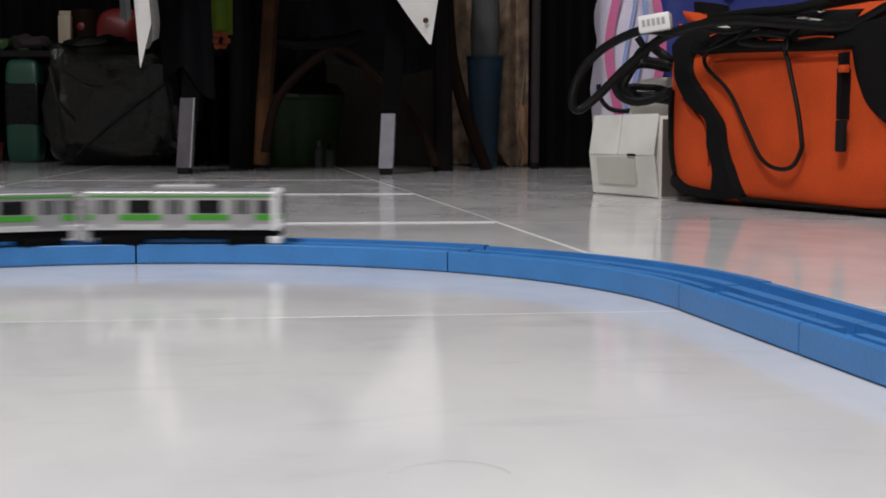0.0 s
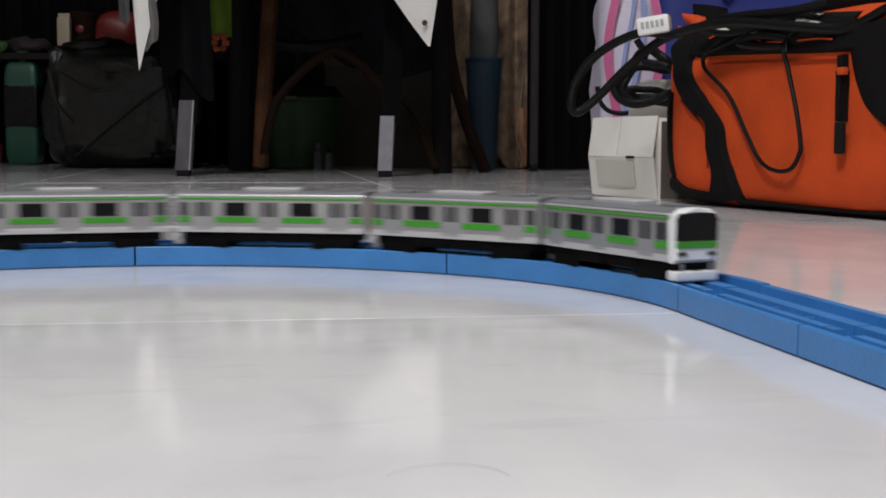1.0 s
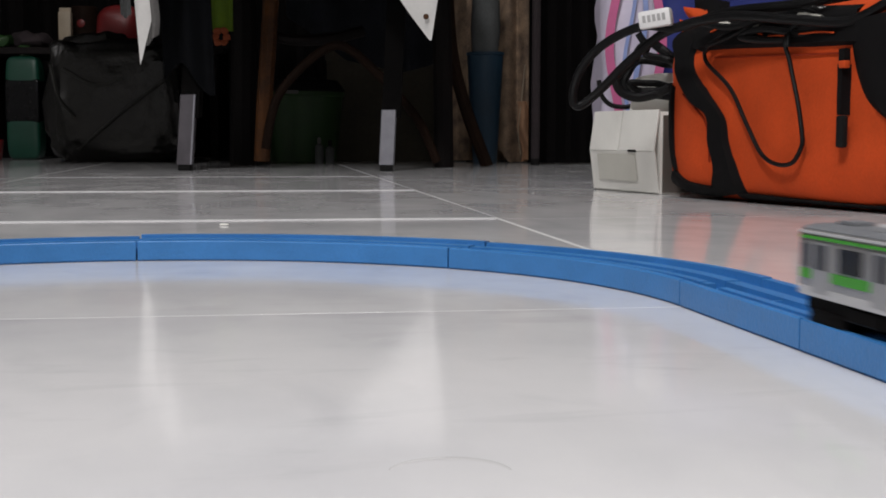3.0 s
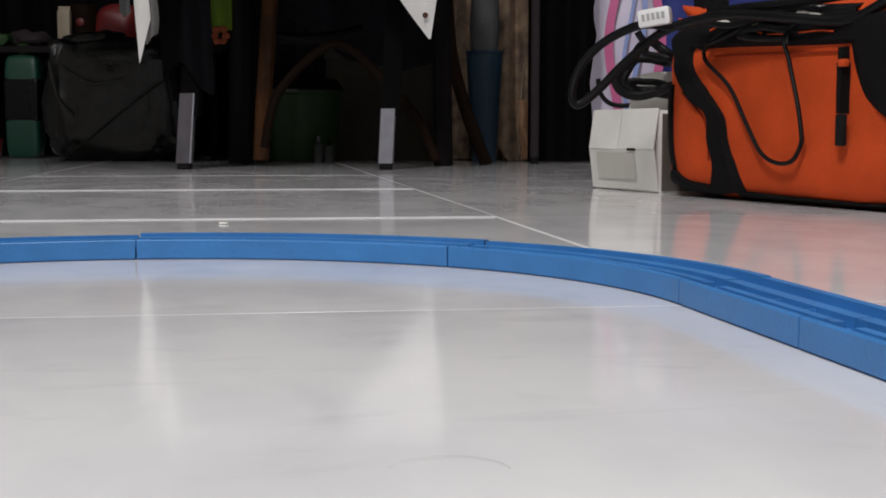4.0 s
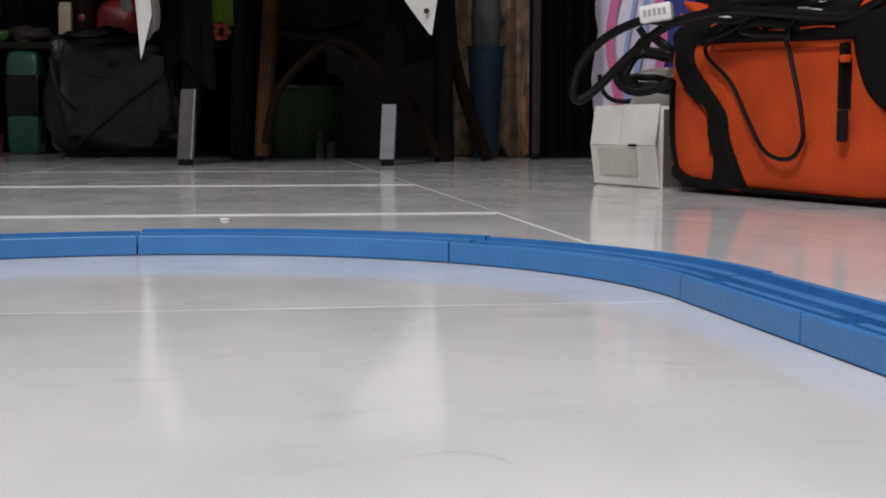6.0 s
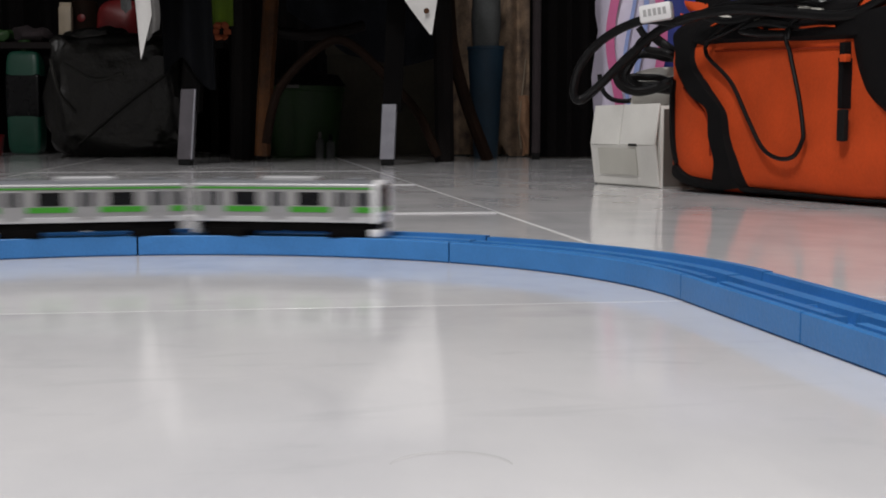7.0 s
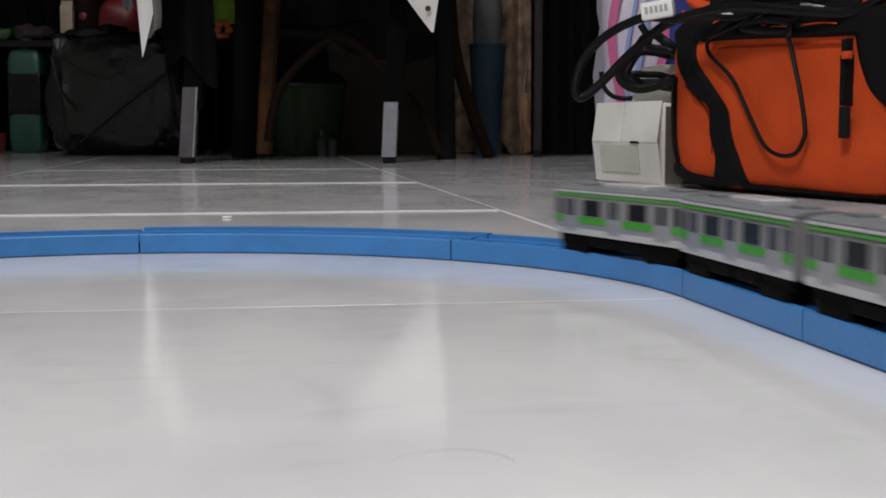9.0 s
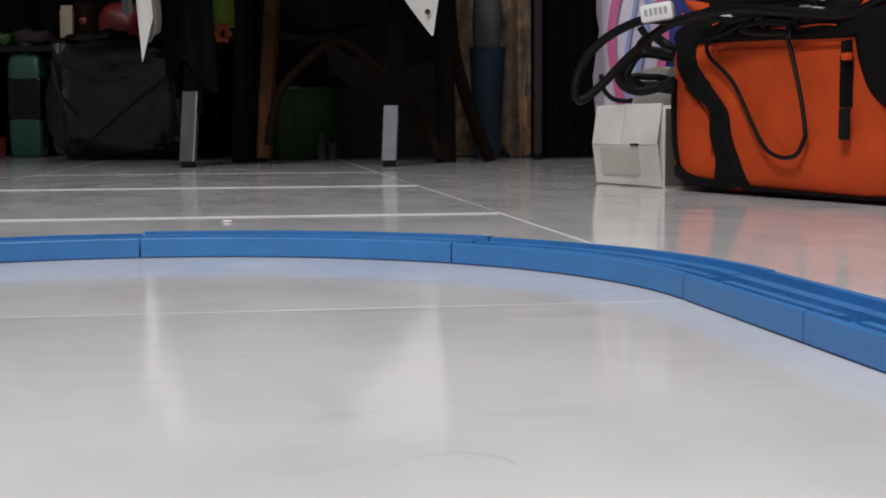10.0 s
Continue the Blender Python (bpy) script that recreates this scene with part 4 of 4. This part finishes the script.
part("body", lathe([(0.034, 0), (0.036, 0.002), (0.036, 0.118), (0.034, 0.12)], 24), M_WALNUT, tin)
part("label", lathe([(0.010, 0), (0.011, 0.002), (0.009, 0.003)], 20), M_RED, tin, "round reddish label").matrix_local = pose(0.0, -0.0355, 0.072, 90)
beige = thing("cloth_bundle", "dusky mauve cloth bundle on the shelf", "cloth", Matrix.Translation((-1.13, 3.60, 0.302)))
part("cloth", lumpy(rounded_block(0.10, 0.10, 0.045, 3, 30, 12), 0.014, 0.03, 9), M_MAUVE, beige)
leaves = thing("green_cloth", "crumpled green cloth on the shelf", "cloth", Matrix.Translation((-1.215, 3.57, 0.302)))
part("cloth", lumpy(rounded_block(0.09, 0.08, 0.035, 3, 30, 12), 0.016, 0.03, 11), M_GREENPL, leaves)


def flower_towel():
    c = thing("flowered_towel", "lime green towel with an orange flower, hanging", "towel", Matrix.Translation((-0.455, 2.60, 0)))
    part("cloth", grid_sheet(16, 20, lambda u, v: (-0.006 + 0.044 * u, 0.006 * math.sin(u * 9), 0.272 + 0.180 * v), 0.003), M_LIME, c)
    for k in range(6):
        a = k * math.tau / 6
        petal = lumpy(rounded_block(0.016, 0.006, 0.013, 2.2, 14, 8), 0.004, 0.01, k)
        bmesh.ops.transform(petal, matrix=pose(0.016 + 0.012 * math.cos(a), -0.009, 0.262 + 0.013 * math.sin(a)) @ pose(0, 0, -0.008), verts=petal.verts[:])
        part("petal", petal, M_FLOWER, c, "orange flower petal")
    return c


flower_towel()


def green_bin():
    b = thing("waste_bin", "green plastic bin with dark lid beneath table", "bin", Matrix.Translation((-0.345, 3.22, 0)))
    part("tub", lathe([(0.078, 0), (0.082, 0.004), (0.098, 0.160), (0.102, 0.162), (0.102, 0.172), (0.095, 0.172)], 32), M_GREENPL, b)
    part("lid", lathe([(0.100, 0.172), (0.103, 0.176), (0.085, 0.200), (0.03, 0.208)], 32), M_RUBBER, b, "black domed lid")
    part("liner", box(-0.055, 0.0, -0.108, -0.103, 0.166, 0.174, 0.001, 1), M_GREYCLOTH, b)
    return b


green_bin()
bottle("small_bottle", "small grey-white plastic bottle on floor", -0.290, 3.05, 0.020, 0.048, M_SLATE, M_GREYCLOTH, 1.0, 0.010)
bottle("small_bottle", "small grey-white plastic bottle on floor", -0.266, 3.06, 0.022, 0.042, M_SLATE, M_RUBBER, 1.0, 0.010)

navy = thing("umbrella_bucket", "tall dark blue plastic bucket", "bucket", Matrix.Translation((0.097, 3.03, 0)))
part("body", lathe([(0.026, 0), (0.028, 0.004), (0.042, 0.250), (0.044, 0.252), (0.044, 0.258), (0.040, 0.258)], 28), M_NAVY, navy)
grey = thing("grey_cloth_roll", "pale grey cloth roll standing in blue bucket", "cloth", Matrix.Translation((0.097, 3.03, 0.0)))
part("cloth", lumpy(lathe([(0.020, 0.05), (0.026, 0.24), (0.034, 0.31), (0.030, 0.40), (0.022, 0.44)], 20), 0.008, 0.05, 3), M_SLATE, grey)


def tan_cloth():
    c = thing("tan_sacking", "tan and brown sacking hanging in folds to floor", "cloth", Matrix.Translation((0.180, 3.22, 0)))

    def fold(u, v):
        x = -0.036 + 0.085 * u + 0.034 * (1 - v) * (u - 0.9)
        low = 0.002 + 0.028 * max(0, math.sin(u * 9 - 0.6)) ** 2
        return (x, 0.014 * math.sin(u * 13 + 2 * v), low + (0.52 - low) * v)

    part("cloth", grid_sheet(50, 30, fold, 0.003), M_TAN, c)

    def strip(u, v):
        x = 0.012 + 0.036 * u - 0.010 * v + 0.004 * math.sin(9 * v)
        low = 0.003 + 0.012 * u
        return (x, -0.02 + 0.008 * math.sin(u * 8 + 3 * v), low + (0.15 - low) * v)

    part("loose_strip", grid_sheet(14, 16, strip, 0.003), M_RUST, c, "rusty tan loose strip")
    part("hanging_thread", tube([(0.010, -0.024, 0.02), (0.004, -0.026, 0.08), (0.012, -0.026, 0.16), (0.02, -0.022, 0.24)], 0.0012, 6), M_BEIGE, c)
    return c


tan_cloth()
# added block with a lid: stands in for the dull wall behind the chair
carton = thing("storage_carton", "dull grey-brown block standing in for the wall under the table", "carton", Matrix.Translation((-0.215, 3.52, 0)))
part("body", box(-0.09, 0.19, -0.1, 0.1, 0, 0.285, 0.004, 2), M_DRAB, carton)
part("lid", box(-0.094, 0.194, -0.104, 0.104, 0.262, 0.290, 0.003, 2), M_DRAB, carton)
brownish = thing("grey_brown_cloth", "grey-brown cloth hanging beside blue bucket", "cloth", Matrix.Translation((0.06, 3.34, 0)))
part("cloth", grid_sheet(24, 10, lambda u, v: (-0.04 + 0.14 * u, 0.012 * math.sin(u * 15), 0.004 + 0.54 * v), 0.003), M_TAN, brownish)


def curtain(x0, x1, y, h, waves, name="curtain"):
    c = thing(name, "dark brown-black curtain in folds to floor, darkening the back", "curtain", Matrix.Translation(((x0 + x1) / 2, y, 0)))
    w = x1 - x0
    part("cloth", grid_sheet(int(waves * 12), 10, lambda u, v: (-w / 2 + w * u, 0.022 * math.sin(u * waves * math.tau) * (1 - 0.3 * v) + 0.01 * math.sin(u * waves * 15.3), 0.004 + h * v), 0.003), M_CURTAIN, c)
    return c


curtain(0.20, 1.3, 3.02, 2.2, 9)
# next two are added: dark sheets over the back wall, standing in for shade
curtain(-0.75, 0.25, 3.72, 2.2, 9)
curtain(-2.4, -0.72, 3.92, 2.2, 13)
# rod and foot are added, in place of a greyer strip of the curtain
pole = thing("grey_pole", "thin mauve-grey rod standing in for a greyer curtain fold", "pole", Matrix.Translation((0.207, 2.93, 0)))
part("rod", tube([(0, 0, 0.015), (0.002, 0.01, 0.5), (0.004, 0.03, 1.2)], 0.010, 10), M_MAUVE, pole)
part("foot", lathe([(0.009, 0), (0.0095, 0.002), (0.009, 0.02)], 14), M_RUBBER, pole)

crumb = thing("tile_chip", "tiny pale crumb lying on tile floor", "crumb", Matrix.Translation((-0.162, 0.960, 0.000)))
part("chip", lumpy(rounded_block(0.0075, 0.006, 0.0016, 2.5, 14, 8), 0.0004, 0.003, 2), M_CARD, crumb)

# assumed fittings, never in view; the second only houses the added fill
for lx, ly in ((-0.75, -1.05), (0.15, 0.45)):
    lamp = thing("ceiling_light", "assumed white ceiling batten light with glowing diffuser, out of view", "ceiling light", pose(lx, ly, 2.70, 0, 0, 90), "ceiling lights")
    part("housing", box(-0.62, 0.62, -0.05, 0.05, -0.05, 0.0, 0.006, 2), M_WHITE, lamp)
    part("diffuser", box(-0.60, 0.60, -0.06, 0.06, -0.11, -0.052, 0.02, 3), M_GLOW, lamp)


# faint grey arc, widest at its middle
ring = thing("ring_stain", "faint grey arc of a ring on the tile", "stain", Matrix.Translation((0.0015, 0.252, 0.0)))
part("trace", sweep([(Vector((math.cos(a) * 0.0125, math.sin(a) * 0.0125, 0)), Vector((math.cos(a), math.sin(a), 0)) * w, Vector((0, 0, 1))) for a, w in ((radians(14 + 152 * k / 40), 0.0003 + 0.0011 * math.sin(math.pi * k / 40)) for k in range(41))], [(-1, 0.00002), (-0.5, 0.00006), (0.5, 0.00006), (1, 0.00002)]), M_ARC, ring)


# ---- floor tiles ----
def lay_tiles():
    bm = box(GAP * 1.3, TILE - GAP * 1.3, GAP * 0.2, TILE - GAP * 0.2, -0.010, 0.0, 0.0001, 1)
    first = mesh_object("tile", bm, M_TILE)
    data = first.data
    bpy.data.objects.remove(first)
    for i in range(-8, 7):
        for j in range(-8, 9):
            q = grid_turn @ Vector((FLOOR_O[0] + i * TILE, FLOOR_O[1] + j * TILE, 0))
            mid = grid_turn @ Vector((FLOOR_O[0] + (i + 0.5) * TILE, FLOOR_O[1] + (j + 0.5) * TILE, 0))
            if not (-3.1 < mid.x < 2.05 and -2.5 < mid.y < 4.35):
                continue
            t = new("tile", data)
            # the column left of the long joint lies a little askew: each near edge stands proud
            lip = (0.10, 0.10, 0.035)[j] if i == -1 and 0 <= j <= 2 else 0.0
            t.matrix_world = Matrix.Translation(q) @ grid_turn @ pose(0, 0, TILE * math.tan(radians(lip)), -lip)
            t.parent = floor


lay_tiles()


def motions():
    times = [k / 10 for k in range(101)]
    for i, car in enumerate(train):
        walk(car, [(t, car_pose(t, i)) for t in times])


motions()
